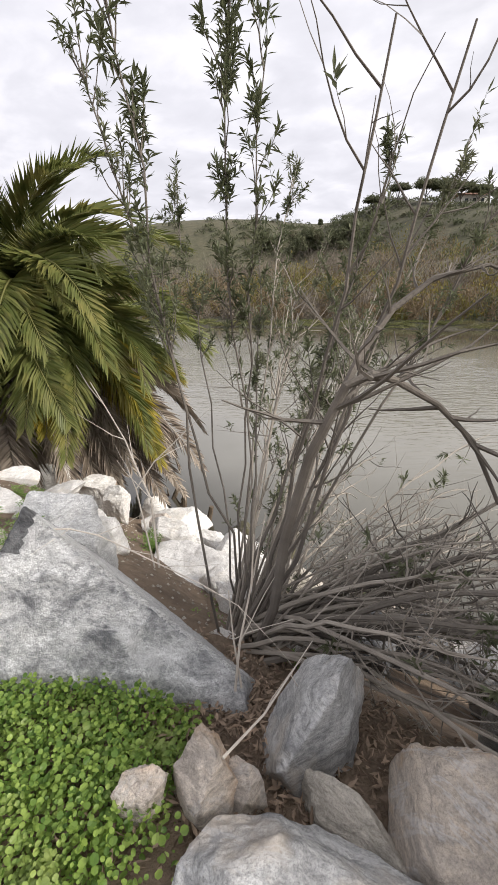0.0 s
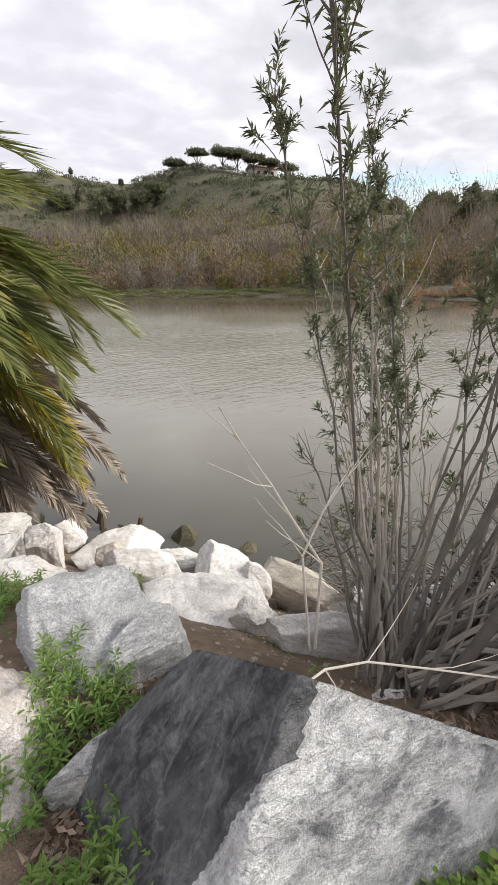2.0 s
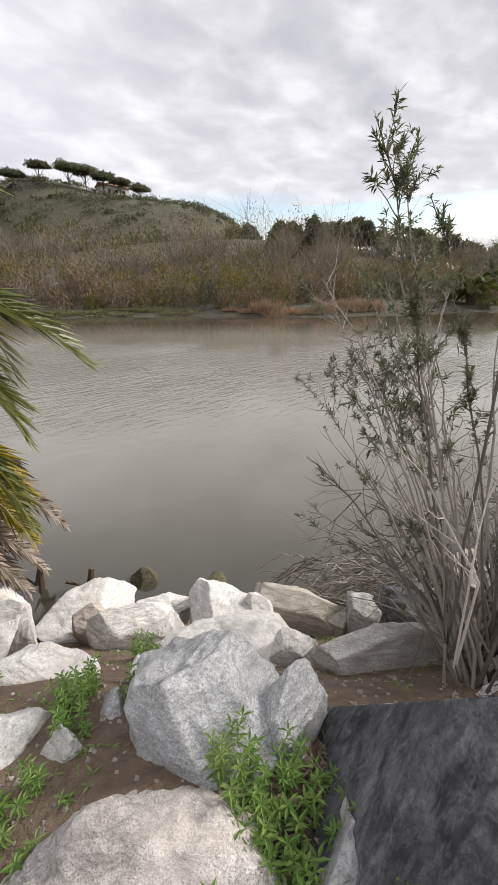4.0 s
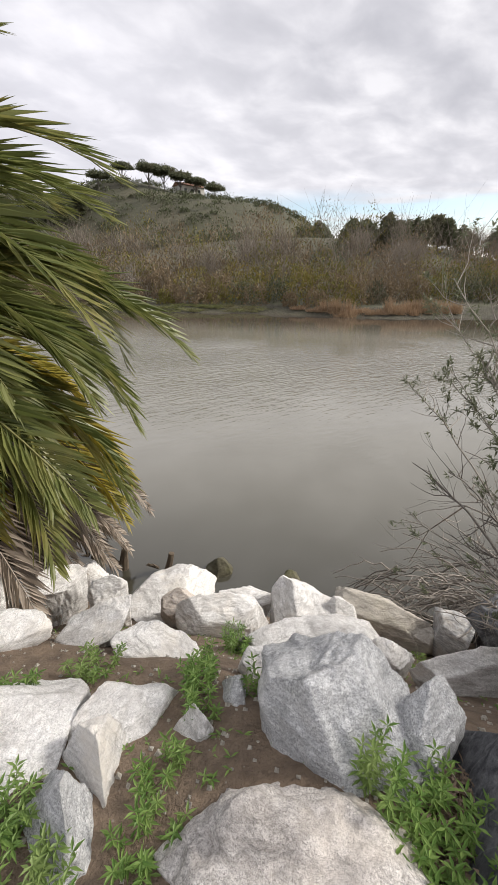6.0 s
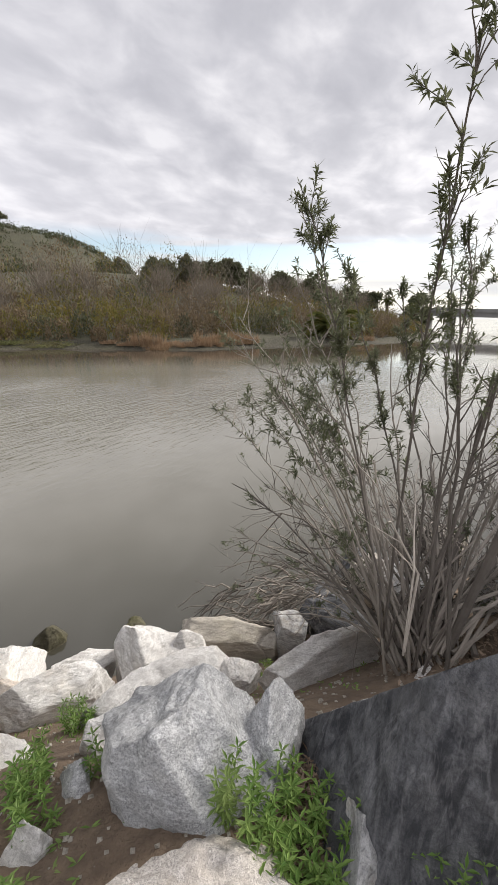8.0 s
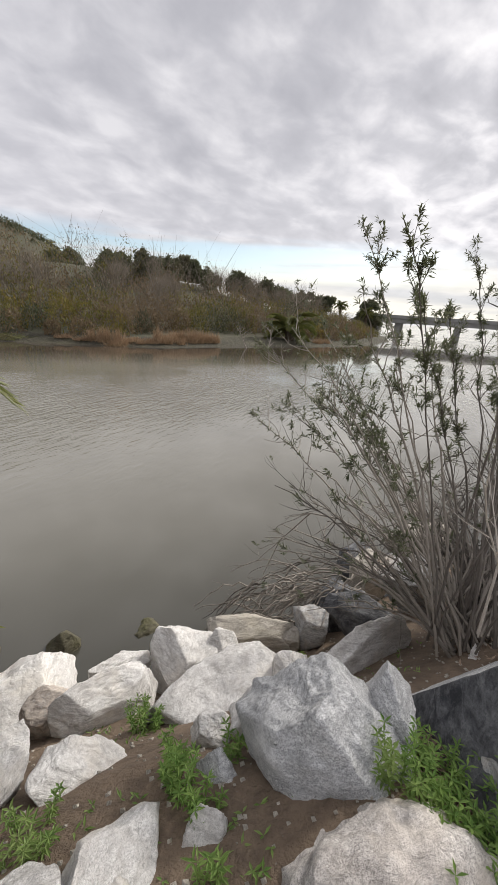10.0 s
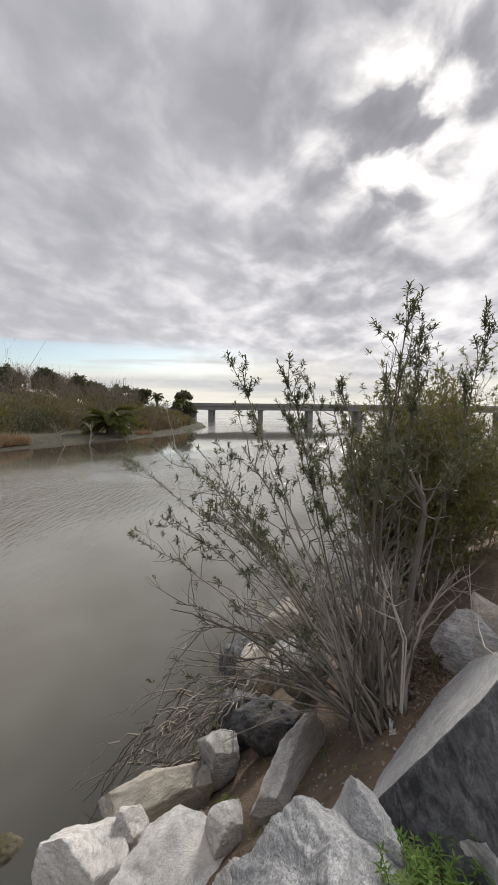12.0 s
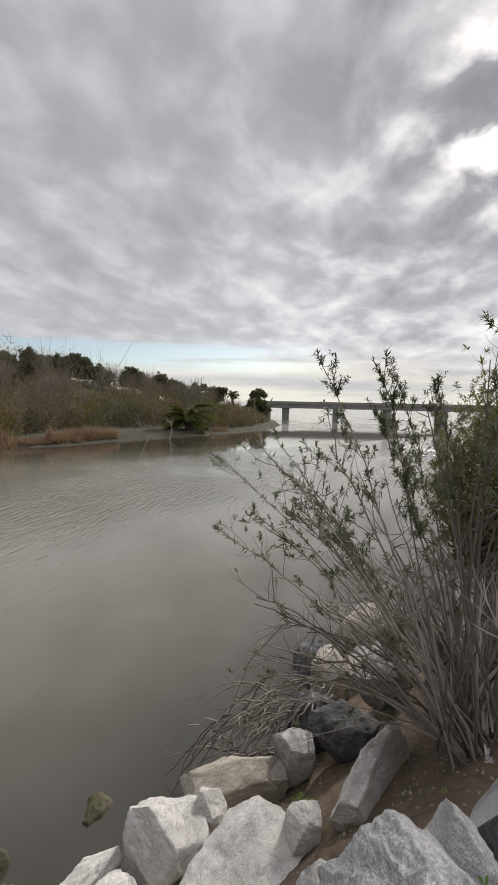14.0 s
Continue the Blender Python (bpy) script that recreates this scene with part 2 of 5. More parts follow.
def leaf_material(name, a, c, e, rough=0.5, through_light=0.25, patch=2.3):
    """a to c over the leaves one by one, e: here and there."""
    m, nt, b = material(name)
    isl = N(nt, "ShaderNodeNewGeometry").outputs["Random Per Island"]
    co = N(nt, "ShaderNodeNewGeometry").outputs["Position"]
    col = mixc(nt, isl, a, c)
    col = mixc(nt, ramp(nt, noise_tex(nt, co, patch, 4, 0.6), (0.52, 0.0), (0.68, 0.85)), col, e)
    wire(nt, b, col, rough)
    b.inputs["Specular IOR Level"].default_value = 0.3
    tr = N(nt, "ShaderNodeBsdfTranslucent", ("Color", col))
    mx = N(nt, "ShaderNodeMixShader", (0, through_light), (1, b.outputs[0]), (2, tr.outputs[0]))
    nt.links.new(mx.outputs[0], nt.nodes["Material Output"].inputs[0])
    return m


BARK = plain("grey_brown_bark", (0.20, 0.176, 0.148), (0.39, 0.35, 0.305), 0.85, 9.0, 0.004)
BARK_DARK = plain("dark_bark", (0.085, 0.074, 0.063), (0.19, 0.168, 0.145), 0.9, 8.0, 0.006)
DEAD = plain("bleached_dead_wood", (0.36, 0.32, 0.28), (0.58, 0.53, 0.47), 0.85, 14.0, 0.003)
WILLOW = leaf_material("willow_leaf", (0.085, 0.10, 0.052), (0.17, 0.185, 0.108), (0.21, 0.215, 0.14), 0.5, 0.35)
OLIVE = leaf_material("olive_shrub_leaf", (0.13, 0.14, 0.045), (0.24, 0.23, 0.085), (0.28, 0.26, 0.10), 0.5, 0.35)
WEED = leaf_material("fresh_weed_leaf", (0.12, 0.22, 0.05), (0.25, 0.36, 0.10), (0.33, 0.40, 0.15), 0.45, 0.35)
COVER = leaf_material("groundcover_leaf", (0.09, 0.17, 0.035), (0.32, 0.44, 0.10), (0.40, 0.47, 0.16), 0.4, 0.4, 6.0)
PALM_GREEN = leaf_material("palm_leaflet_green", (0.105, 0.13, 0.036), (0.215, 0.225, 0.075), (0.29, 0.255, 0.085), 0.38, 0.42)
PALM_YELLOW = leaf_material("palm_leaflet_yellow", (0.22, 0.19, 0.03), (0.36, 0.28, 0.04), (0.15, 0.16, 0.04), 0.45)
PALM_DEAD = leaf_material("palm_leaflet_dead", (0.22, 0.18, 0.145), (0.40, 0.345, 0.285), (0.15, 0.12, 0.10), 0.8, 0.1)
PALM_TRUNK = plain("palm_trunk_fibre", (0.07, 0.055, 0.04), (0.17, 0.13, 0.09), 0.95, 12.0, 0.02)
BRUSH_GREY = leaf_material("bare_grey_brush", (0.155, 0.132, 0.105), (0.25, 0.218, 0.18), (0.115, 0.09, 0.066), 0.9, 0.2, 0.3)
BRUSH_BROWN = leaf_material("brown_brush", (0.155, 0.115, 0.070), (0.22, 0.165, 0.10), (0.10, 0.078, 0.05), 0.9, 0.2, 0.25)
BRUSH_OLIVE = leaf_material("olive_brush", (0.125, 0.115, 0.032), (0.185, 0.165, 0.048), (0.27, 0.19, 0.05), 0.9, 0.2, 0.3)
BRUSH_GREEN = leaf_material("dark_green_brush", (0.075, 0.085, 0.048), (0.115, 0.125, 0.070), (0.10, 0.09, 0.06), 0.9, 0.15, 0.2)
SHORE_GRASS = leaf_material("shore_grass_blade", (0.115, 0.125, 0.045), (0.18, 0.185, 0.075), (0.17, 0.14, 0.08), 0.7, 0.2, 0.4)
TREE_GREEN = leaf_material("far_tree_leaf", (0.095, 0.105, 0.062), (0.145, 0.155, 0.09), (0.13, 0.115, 0.075), 0.9, 0.35, 0.2)
REED = leaf_material("dry_orange_reed", (0.25, 0.165, 0.095), (0.38, 0.27, 0.17), (0.30, 0.215, 0.135), 0.8, 0.2)
LITTER = leaf_material("dry_leaf_litter", (0.10, 0.07, 0.05), (0.40, 0.30, 0.22), (0.13, 0.095, 0.07), 0.8, 0.1, 9.0)
CONCRETE = plain("weathered_concrete", (0.20, 0.20, 0.20), (0.30, 0.30, 0.29), 0.9, 0.6, 0.01)
HOUSE_WALL = plain("white_render", (0.62, 0.60, 0.56), (0.72, 0.70, 0.66), 0.9, 0.5, 0.01)
HOUSE_ROOF = plain("clay_roof", (0.22, 0.12, 0.08), (0.30, 0.17, 0.11), 0.9, 0.8, 0.01)
METAL = plain("galvanised_steel", (0.30, 0.31, 0.32), (0.36, 0.37, 0.38), 0.5, 3.0)
GLASS = plain("dark_window_glass", (0.03, 0.035, 0.04), (0.05, 0.055, 0.06), 0.1, 3.0)


# ---- mesh tools ----
class Build:
    def __init__(self):
        self.v, self.f = [], []

    def tube(self, pts, r0, r1, sides=5, power=1.0):
        pts = [Vector(p) for p in pts]
        n, base = len(pts), len(self.v)
        side = None
        for i, p in enumerate(pts):
            d = (pts[min(i + 1, n - 1)] - pts[max(i - 1, 0)]).normalized()
            if side is None:
                side = d.cross(Vector((0, 0, 1)) if abs(d.z) < 0.9 else Vector((1, 0, 0))).normalized()
            else:
                side = (side - d * side.dot(d)).normalized()
            up = d.cross(side)
            r = r0 + (r1 - r0) * (i / max(n - 1, 1)) ** power
            for k in range(sides):
                a = 2 * math.pi * k / sides
                self.v.append(p + (side * math.cos(a) + up * math.sin(a)) * r)
        for i in range(n - 1):
            for k in range(sides):
                a, b2 = base + i * sides + k, base + i * sides + (k + 1) % sides
                self.f.append((a, b2, b2 + sides, a + sides))
        self.f.append(tuple(base + (n - 1) * sides + k for k in range(sides)))
        self.f.append(tuple(base + k for k in reversed(range(sides))))

    def leaf(self, p, d, w, length, droop=0.0, twist=None):
        """A lance-shaped blade folded along its midrib."""
        p, d = Vector(p), Vector(d).normalized()
        s = d.cross(twist if twist is not None else Vector((0, 0, 1)))
        s = s.normalized() if s.length > 1e-4 else Vector((1, 0, 0))
        n = s.cross(d)
        i = len(self.v)
        m = p + d * length * 0.45 - n * w * 0.12
        t = p + d * length - Vector((0, 0, droop * length))
        self.v += [p, m + s * w * 0.5 + n * w * 0.2, t, m - s * w * 0.5 + n * w * 0.2]
        self.f += [(i, i + 1, i + 2), (i, i + 2, i + 3)]

    def round_leaf(self, p, d, w):
        """A small round cupped leaf on its edge at p, facing along d."""
        p, d = Vector(p), Vector(d).normalized()
        s = d.cross(Vector((0, 0, 1)))
        s = s.normalized() if s.length > 1e-4 else Vector((1, 0, 0))
        n = s.cross(d)
        i = len(self.v)
        self.v.append(p + d * w * 0.5 - n * w * 0.10)
        for k in range(7):
            a = 2 * math.pi * k / 7
            self.v.append(p + d * (w * 0.5 + w * 0.5 * math.cos(a)) + s * w * 0.52 * math.sin(a) + n * w * 0.06 * math.cos(2 * a))
        self.f += [(i, i + 1 + k, i + 1 + (k + 1) % 7) for k in range(7)]

    def box(self, x0, x1, y0, y1, z0, z1):
        i = len(self.v)
        self.v += [Vector(c) for c in ((x0, y0, z0), (x1, y0, z0), (x1, y1, z0), (x0, y1, z0), (x0, y0, z1), (x1, y0, z1), (x1, y1, z1), (x0, y1, z1))]
        self.f += [tuple(i + k for k in q) for q in ((3, 2, 1, 0), (4, 5, 6, 7), (0, 1, 5, 4), (1, 2, 6, 5), (2, 3, 7, 6), (3, 0, 4, 7))]

    def object(self, name, mat, parent=None, smooth=False, at=None):
        me = bpy.data.meshes.new(name)
        off = Vector(at) if at is not None else Vector()
        me.from_pydata([tuple(Vector(p) - off) for p in self.v], [], self.f)
        me.materials.append(mat)
        if smooth:
            me.polygons.foreach_set("use_smooth", [True] * len(me.polygons))
        ob = new(name, me)
        ob.location = off
        if parent is not None:
            ob.parent = parent
        return ob


def part(name, b, mat, parent, label="", smooth=False):
    ob = b.object(name, mat, parent, smooth)
    return tagged(ob, label) if label else ob


def thing(name, at, label, category, group=""):
    ob = new(name)
    ob.location = at
    ob.empty_display_size = 0.1
    return tagged(ob, label, category, group)


# ---- ground: one sheet from the bank to the horizon ----
WATER_Z = -1.42
SHORE = [(-900, 260), (-120, 75), (-30, 48), (2.6, 35.7), (9, 33), (17, 28.9), (22, 23.2), (24.5, 21.0), (30, 19.6), (36, 17.6), (43, 14.2), (54, 11.0), (73, 10.6), (100, 15), (118, 21), (124, 60), (140, 400), (150, 3000)]


# height of the near bank by metres from the waterline
BANK = [(-4.0, -3.2), (-0.6, -2.0), (0, -1.64), (0.35, -1.44), (0.65, -1.24), (1.0, -0.96), (1.5, -0.57), (1.8, -0.27), (2.0, -0.05), (2.2, 0.07), (2.5, 0.20), (3.0, 0.25), (5.0, 0.20)]


def lerp_table(table, x):
    return float(np.interp(x, [p[0] for p in table], [p[1] for p in table]))


def sstep(a, b, x):
    t = min(1.0, max(0.0, (x - a) / (b - a)))
    return t * t * (3 - 2 * t)


def bank_d(x, y):
    """Metres uphill from the near waterline."""
    bend = 0.10 * math.sin(0.9 * (x - y)) if abs(x) < 60 else 0.0
    return -0.6 * (x - 0.12) - 0.8 * (y - 4.0) + bend


def hump(x, y, cx, cy, a, b, turn, power=2.0):
    c, s = math.cos(turn), math.sin(turn)
    u, v = ((x - cx) * c + (y - cy) * s) / a, (-(x - cx) * s + (y - cy) * c) / b
    return math.exp(-((u * u + v * v) ** (power / 2)))


def ground_z(x, y):
    d = bank_d(x, y)
    near = lerp_table(BANK, d)
    if d > 8:
        near += 0.02 * (min(d, 60) - 8)
    far_d = y - lerp_table(SHORE, x)
    far = -3.2
    if far_d > -12:
        far = WATER_Z + 0.16 * far_d if far_d < 0 else WATER_Z + 0.30 * sstep(0, 2.5, far_d) + 0.045 * min(far_d, 40)
        if far_d > 0:
            grow = sstep(0, 60, far_d)
            far += grow * (26.0 * hump(x, y, 94, 178, 56, 70, -0.45, 4.0) + 34 * hump(x, y, -20, 230, 105, 60, 0.0, 3.0) + 7.5 * hump(x, y, 66, 62, 62, 30, -0.7, 2.5))
    near += 0.07 * math.exp(-((x + 1.26) ** 2 + (y - 2.06) ** 2) / 0.075)
    z = max(near, far)
    r = math.hypot(x, y)
    if z > -1.6 and r < 12:
        z += 0.035 * noise.fractal(Vector((x * 2.6, y * 2.6, 0.3)), 1.0, 2.0, 4)
    return z


def axis_steps(fine, count, growth, limit):
    out, step = [], fine
    pos = 0.0
    while pos < limit:
        out.append(pos)
        pos += step
        if len(out) > count:
            step *= growth
    return out + [limit]


def build_ground():
    ax = axis_steps(0.07, 55, 1.055, 4200)
    xs = sorted({round(-0.6 - a, 3) for a in ax} | {round(-0.6 + a, 3) for a in ax})
    ys = sorted({round(2.0 - a, 3) for a in ax} | {round(2.0 + a, 3) for a in ax})
    nx, ny = len(xs), len(ys)
    verts = [(x, y, ground_z(x, y)) for y in ys for x in xs]
    faces, mats = [], []
    for j in range(ny - 1):
        for i in range(nx - 1):
            a = j * nx + i
            faces.append((a, a + 1, a + 1 + nx, a + nx))
            cx, cy = xs[i], ys[j]
            fd = cy - lerp_table(SHORE, cx)
            mats.append(2 if fd > 3.5 else 1 if fd > -14 else 0)
    me = bpy.data.meshes.new("ground")
    me.from_pydata(verts, [], faces)
    for m in (SOIL, MUD, HILL_GRASS):
        me.materials.append(m)
    me.polygons.foreach_set("material_index", mats)
    me.polygons.foreach_set("use_smooth", [True] * len(faces))
    return tagged(new("ground", me), "brown soil bank, mud flats and grassy hill", "ground", kind="structure")


build_ground()
wb = Build()
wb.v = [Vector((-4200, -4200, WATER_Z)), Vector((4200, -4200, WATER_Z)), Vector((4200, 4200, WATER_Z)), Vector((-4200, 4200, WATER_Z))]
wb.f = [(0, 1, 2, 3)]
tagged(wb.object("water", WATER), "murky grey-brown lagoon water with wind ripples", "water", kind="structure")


# ---- boulders ----
def icosphere(level):
    bm = bmesh.new()
    bmesh.ops.create_icosphere(bm, subdivisions=level, radius=1.0)
    bm.verts.ensure_lookup_table()
    v = np.array([q.co[:] for q in bm.verts])
    f = [tuple(w.index for w in q.verts) for q in bm.faces]
    bm.free()
    return v, f


ICO = {k: icosphere(k) for k in (5, 6, 7)}


def boulder(label, centre, size, turn, mat, seed, planes=(), faces=13, chips=9, level=6, rough=0.062, name="boulder", group="bank boulders", fill=True):
    """An angular stone: a ball cut by its own planes (normal, distance) and by faces all round, its corners chipped,
    scaled to its half sizes and turned."""
    rng = random.Random(seed)
    v, f = ICO[level]
    v = v * (1.9 if fill else 1.0)

    def cut(n, d, soft=0.99):
        h = v @ n
        over = h > d
        v[over] -= np.outer((h[over] - d) * soft, n)

    own = [np.array(Vector(n).normalized()) for n, _ in planes]
    for _ in range(4):
        for n, (_, d) in zip(own, planes):
            cut(n, d, 1.0)
    for k in range(faces if fill else 0):
        z, a = 1 - 2 * (k + 0.5) / faces, k * 2.39996 + seed
        n = Vector((math.sqrt(1 - z * z) * math.cos(a), math.sqrt(1 - z * z) * math.sin(a), z))
        n = np.array((n + Vector((rng.gauss(0, 0.22), rng.gauss(0, 0.22), rng.gauss(0, 0.22)))).normalized())
        if all(float(n @ o) < 0.86 for o in own):
            cut(n, rng.uniform(0.66, 0.86))
    for n, (_, d) in zip(own, planes):
        cut(n, d)
    for _ in range(chips):
        n = np.array(Vector((rng.gauss(0, 1), rng.gauss(0, 1), rng.gauss(0.2, 0.9))).normalized())
        cut(n, float((v @ n).max()) * rng.uniform(0.90, 0.97), 0.97)
    lo, hi = v.min(0), v.max(0)
    if fill:
        v = (v - (lo + hi) / 2) / ((hi - lo) / 2)
    off = Vector((seed * 3.1, seed * 1.7, 0))
    mean = sum(size) / 3
    out = []
    for p in v:
        q = Vector(p)
        w = Vector((q.x * size[0], q.y * size[1], q.z * size[2]))
        k = rough * mean * (0.9 * noise.fractal(q * 1.5 + off, 0.9, 2.0, 4) + 0.60 * (noise.ridged_multi_fractal(w * 9 + off, 1.0, 2.1, 4, 1.0, 2.0) - 1.0)) + 0.0045 * noise.fractal(w * 48 + off, 0.8, 2.0, 3)
        out.append(tuple(w + q.normalized() * k))
    me = bpy.data.meshes.new(name)
    me.from_pydata(out, [], f)
    me.materials.append(mat)
    me.polygons.foreach_set("use_smooth", [True] * len(f))
    ob = new(name, me)
    m = pose(*centre, *turn)
    ob.matrix_world = m
    # stretch the foot down into the soil where it would hang free
    foot = min((m @ q.co).z for q in me.vertices)
    sink = foot - (ground_z(centre[0], centre[1]) - 0.08)
    if sink > 0:
        inv = m.to_3x3().inverted()
        for q in me.vertices:
            h = (m @ q.co).z
            k = max(0.0, (centre[2] - h) / max(centre[2] - foot, 1e-3))
            q.co += inv @ Vector((0, 0, -sink * k))
    return tagged(ob, label, "boulder", group)


# the large slate beside the path: a wedge whose ridge falls to the east
slate = boulder("large slate boulder, pale above, with a dark side", (-0.60, 1.45, 0.25), (0.80, 0.80, 0.80), (0, 0, 0), ROCK_PALE_SLATE, 11,
                (((-0.02, -0.955, 0.295), 0.475), ((0.563, 0.627, 0.539), 0.108), ((-0.832, -0.226, 0.506), 0.596), ((-0.35, 0.75, 0.50), 0.42), ((0.2, 0.95, 0.05), 0.55), ((0.95, -0.1, 0.1), 0.72)), 0, 3, 7, 0.02, fill=False)
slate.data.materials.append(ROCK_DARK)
slate.data.materials.append(ROCK_GRANITE)
# faces on the west and northwest planes get dark slate, the northeast top granite
for face in slate.data.polygons:
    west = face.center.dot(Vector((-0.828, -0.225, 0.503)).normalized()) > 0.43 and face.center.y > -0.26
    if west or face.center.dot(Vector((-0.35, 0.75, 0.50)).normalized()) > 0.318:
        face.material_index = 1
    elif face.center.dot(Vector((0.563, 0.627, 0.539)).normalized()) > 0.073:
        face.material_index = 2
boulder("big speckled granite boulder above soil and weeds", (-1.160, 2.085, 0.196), (0.278, 0.262, 0.245), (0, 0, -51.4), ROCK_GRANITE, 23, (((-0.95, -0.25, 0.1), 0.70), ((-0.42, -0.82, 0.30), 0.52), ((0.35, -0.55, 0.70), 0.56), ((0.62, 0.1, 0.75), 0.62), ((0.10, -0.72, -0.62), 0.52), ((-0.68, -0.40, -0.55), 0.60), ((-0.45, 0.45, 0.80), 0.66), ((0.9, -0.35, -0.1), 0.74), ((0.2, 0.95, 0.1), 0.7)), rough=0.085)
boulder("grey granite block leaning beside the big boulder", (-0.975, 1.913, 0.130), (0.115, 0.187, 0.240), (0, 0, -67.8), ROCK_GRANITE, 29, (((-0.3, -0.9, 0.25), 0.62), ((0.85, -0.45, 0.1), 0.72), ((0.35, -0.1, 0.93), 0.72)))
boulder("broad pale granite slab in front of the path", (-1.500, 1.838, 0.108), (0.425, 0.265, 0.240), (0, 0, -48.8), ROCK_PINK, 31, (((0.05, -0.25, 0.95), 0.42), ((-0.1, 0.75, 0.65), 0.50), ((-0.75, 0.45, 0.45), 0.58), ((0.55, 0.55, 0.62), 0.56), ((-0.6, -0.1, 0.75), 0.62), ((0.75, -0.1, 0.6), 0.64)), chips=16, rough=0.11)
boulder("small pale wedge stone beside granite", (-1.382, 2.375, 0.029), (0.090, 0.107, 0.130), (0, 0, -30.4), ROCK_GRANITE, 37, (((-0.6, -0.55, 0.55), 0.4), ((0.7, -0.6, -0.1), 0.5), ((-0.75, 0.2, 0.6), 0.5)))
boulder("small pale slanted stone in soil", (-1.565, 2.326, 0.116), (0.085, 0.076, 0.100), (0, 0, -21.4), ROCK_PALE, 41, (((-0.65, -0.3, 0.7), 0.28), ((0.75, -0.3, -0.55), 0.35), ((0.2, -0.9, 0.3), 0.5)))
boulder("pale angular stone lying in soil", (-1.703, 2.498, 0.081), (0.190, 0.133, 0.149), (0, 0, -9.9), ROCK_PALE, 43, (((0.30, -0.35, 0.88), 0.40), ((-0.45, -0.75, -0.45), 0.40), ((0.75, -0.55, 0.1), 0.55), ((-0.2, -0.9, 0.2), 0.55)))
boulder("wide pale greenish stone slab", (-2.028, 2.583, 0.140), (0.255, 0.229, 0.153), (0, 0, 8.6), ROCK_PALE, 47, (((0.12, -0.35, 0.92), 0.38), ((0.72, -0.62, -0.1), 0.50), ((0.55, 0.5, 0.65), 0.62), ((-0.2, -0.95, 0.1), 0.6)))
boulder("pointed tan stone among weeds", (-1.840, 2.346, 0.141), (0.114, 0.118, 0.170), (0, 0, -2.2), ROCK_PALE, 53, (((-0.72, -0.35, 0.6), 0.34), ((0.80, -0.45, 0.38), 0.42), ((0.1, -0.95, 0.1), 0.6)))
boulder("grey speckled stone beside the path", (-1.940, 2.246, 0.156), (0.113, 0.177, 0.190), (0, 0, 5.6), ROCK_GRANITE, 59, (((-0.70, -0.2, 0.65), 0.40), ((0.78, -0.4, 0.45), 0.48), ((0.0, -0.85, 0.5), 0.52)))
boulder("white arched boulder half buried in soil", (-1.465, 2.975, -0.20), (0.26, 0.14, 0.115), (0, 44, -15.5), ROCK_PALE, 61, (((0.1, -0.35, 0.92), 0.55), ((0.0, -0.9, 0.2), 0.6)))
boulder("white shoulder of rock bedded in soil", (-1.665, 3.165, -0.115), (0.20, 0.12, 0.075), (0, -20, -8), ROCK_PALE, 62, (((0.0, -0.35, 0.92), 0.5),))
boulder("white boulder near dead palm fronds", (-2.091, 3.201, -0.004), (0.230, 0.113, 0.112), (0, 0, 7.6), ROCK_PALE, 67, (((0.3, -0.3, 0.9), 0.45), ((0.1, -0.9, 0.1), 0.55)))
boulder("small pinkish stone near the water", (-1.485, 3.787, -0.483), (0.128, 0.115, 0.118), (0, 0, -9.8), ROCK_PALE, 71, (((-0.3, -0.5, 0.8), 0.5),))
boulder("pale stone under dead palm fronds", (-1.766, 4.059, -0.473), (0.208, 0.146, 0.096), (0, 0, -2.4), ROCK_PALE, 73, (((0.35, -0.3, 0.9), 0.5),))
boulder("white boulder at the waterline", (-0.961, 4.027, -0.970), (0.401, 0.301, 0.130), (0, 0, -20.1), ROCK_PALE, 79, (((-0.35, -0.35, 0.85), 0.45), ((0.75, -0.4, 0.45), 0.6), ((0.0, -0.9, 0.35), 0.5)))
boulder("yellowish stone at the foot of a white boulder", (-1.016, 3.726, -0.793), (0.143, 0.114, 0.121), (0, 0, -21.4), ROCK_TAN, 83, (((-0.2, -0.4, 0.85), 0.5),))
boulder("cream block boulder with a flat face", (-0.819, 3.419, -0.759), (0.332, 0.145, 0.167), (0, 0, -29.3), ROCK_PALE, 89, (((0.0, -0.35, 0.92), 0.45), ((-0.1, -0.96, 0.2), 0.5), ((0.85, -0.4, 0.2), 0.6), ((-0.8, -0.4, 0.35), 0.6)))
boulder("flat pale stone behind the cream block", (-0.474, 3.638, -0.958), (0.225, 0.089, 0.095), (0, 0, -33.7), ROCK_PALE, 97, (((0.1, -0.2, 0.95), 0.5),))
boulder("squarish pinkish-grey boulder above the water", (-0.181, 3.269, -0.863), (0.269, 0.269, 0.210), (0, 0, -44.4), ROCK_PALE, 101, (((0.35, -0.30, 0.85), 0.55), ((-0.62, -0.45, 0.6), 0.50), ((0.1, -0.9, 0.35), 0.55), ((0, -0.8, -0.55), 0.45), ((-0.9, -0.3, 0.0), 0.6)))
boulder("low pinkish-grey lobe of rock against the squarish boulder", (-0.012, 3.057, -0.854), (0.121, 0.109, 0.164), (0, 0, -50.8), ROCK_PALE, 102, (((0.4, -0.4, 0.8), 0.55),))
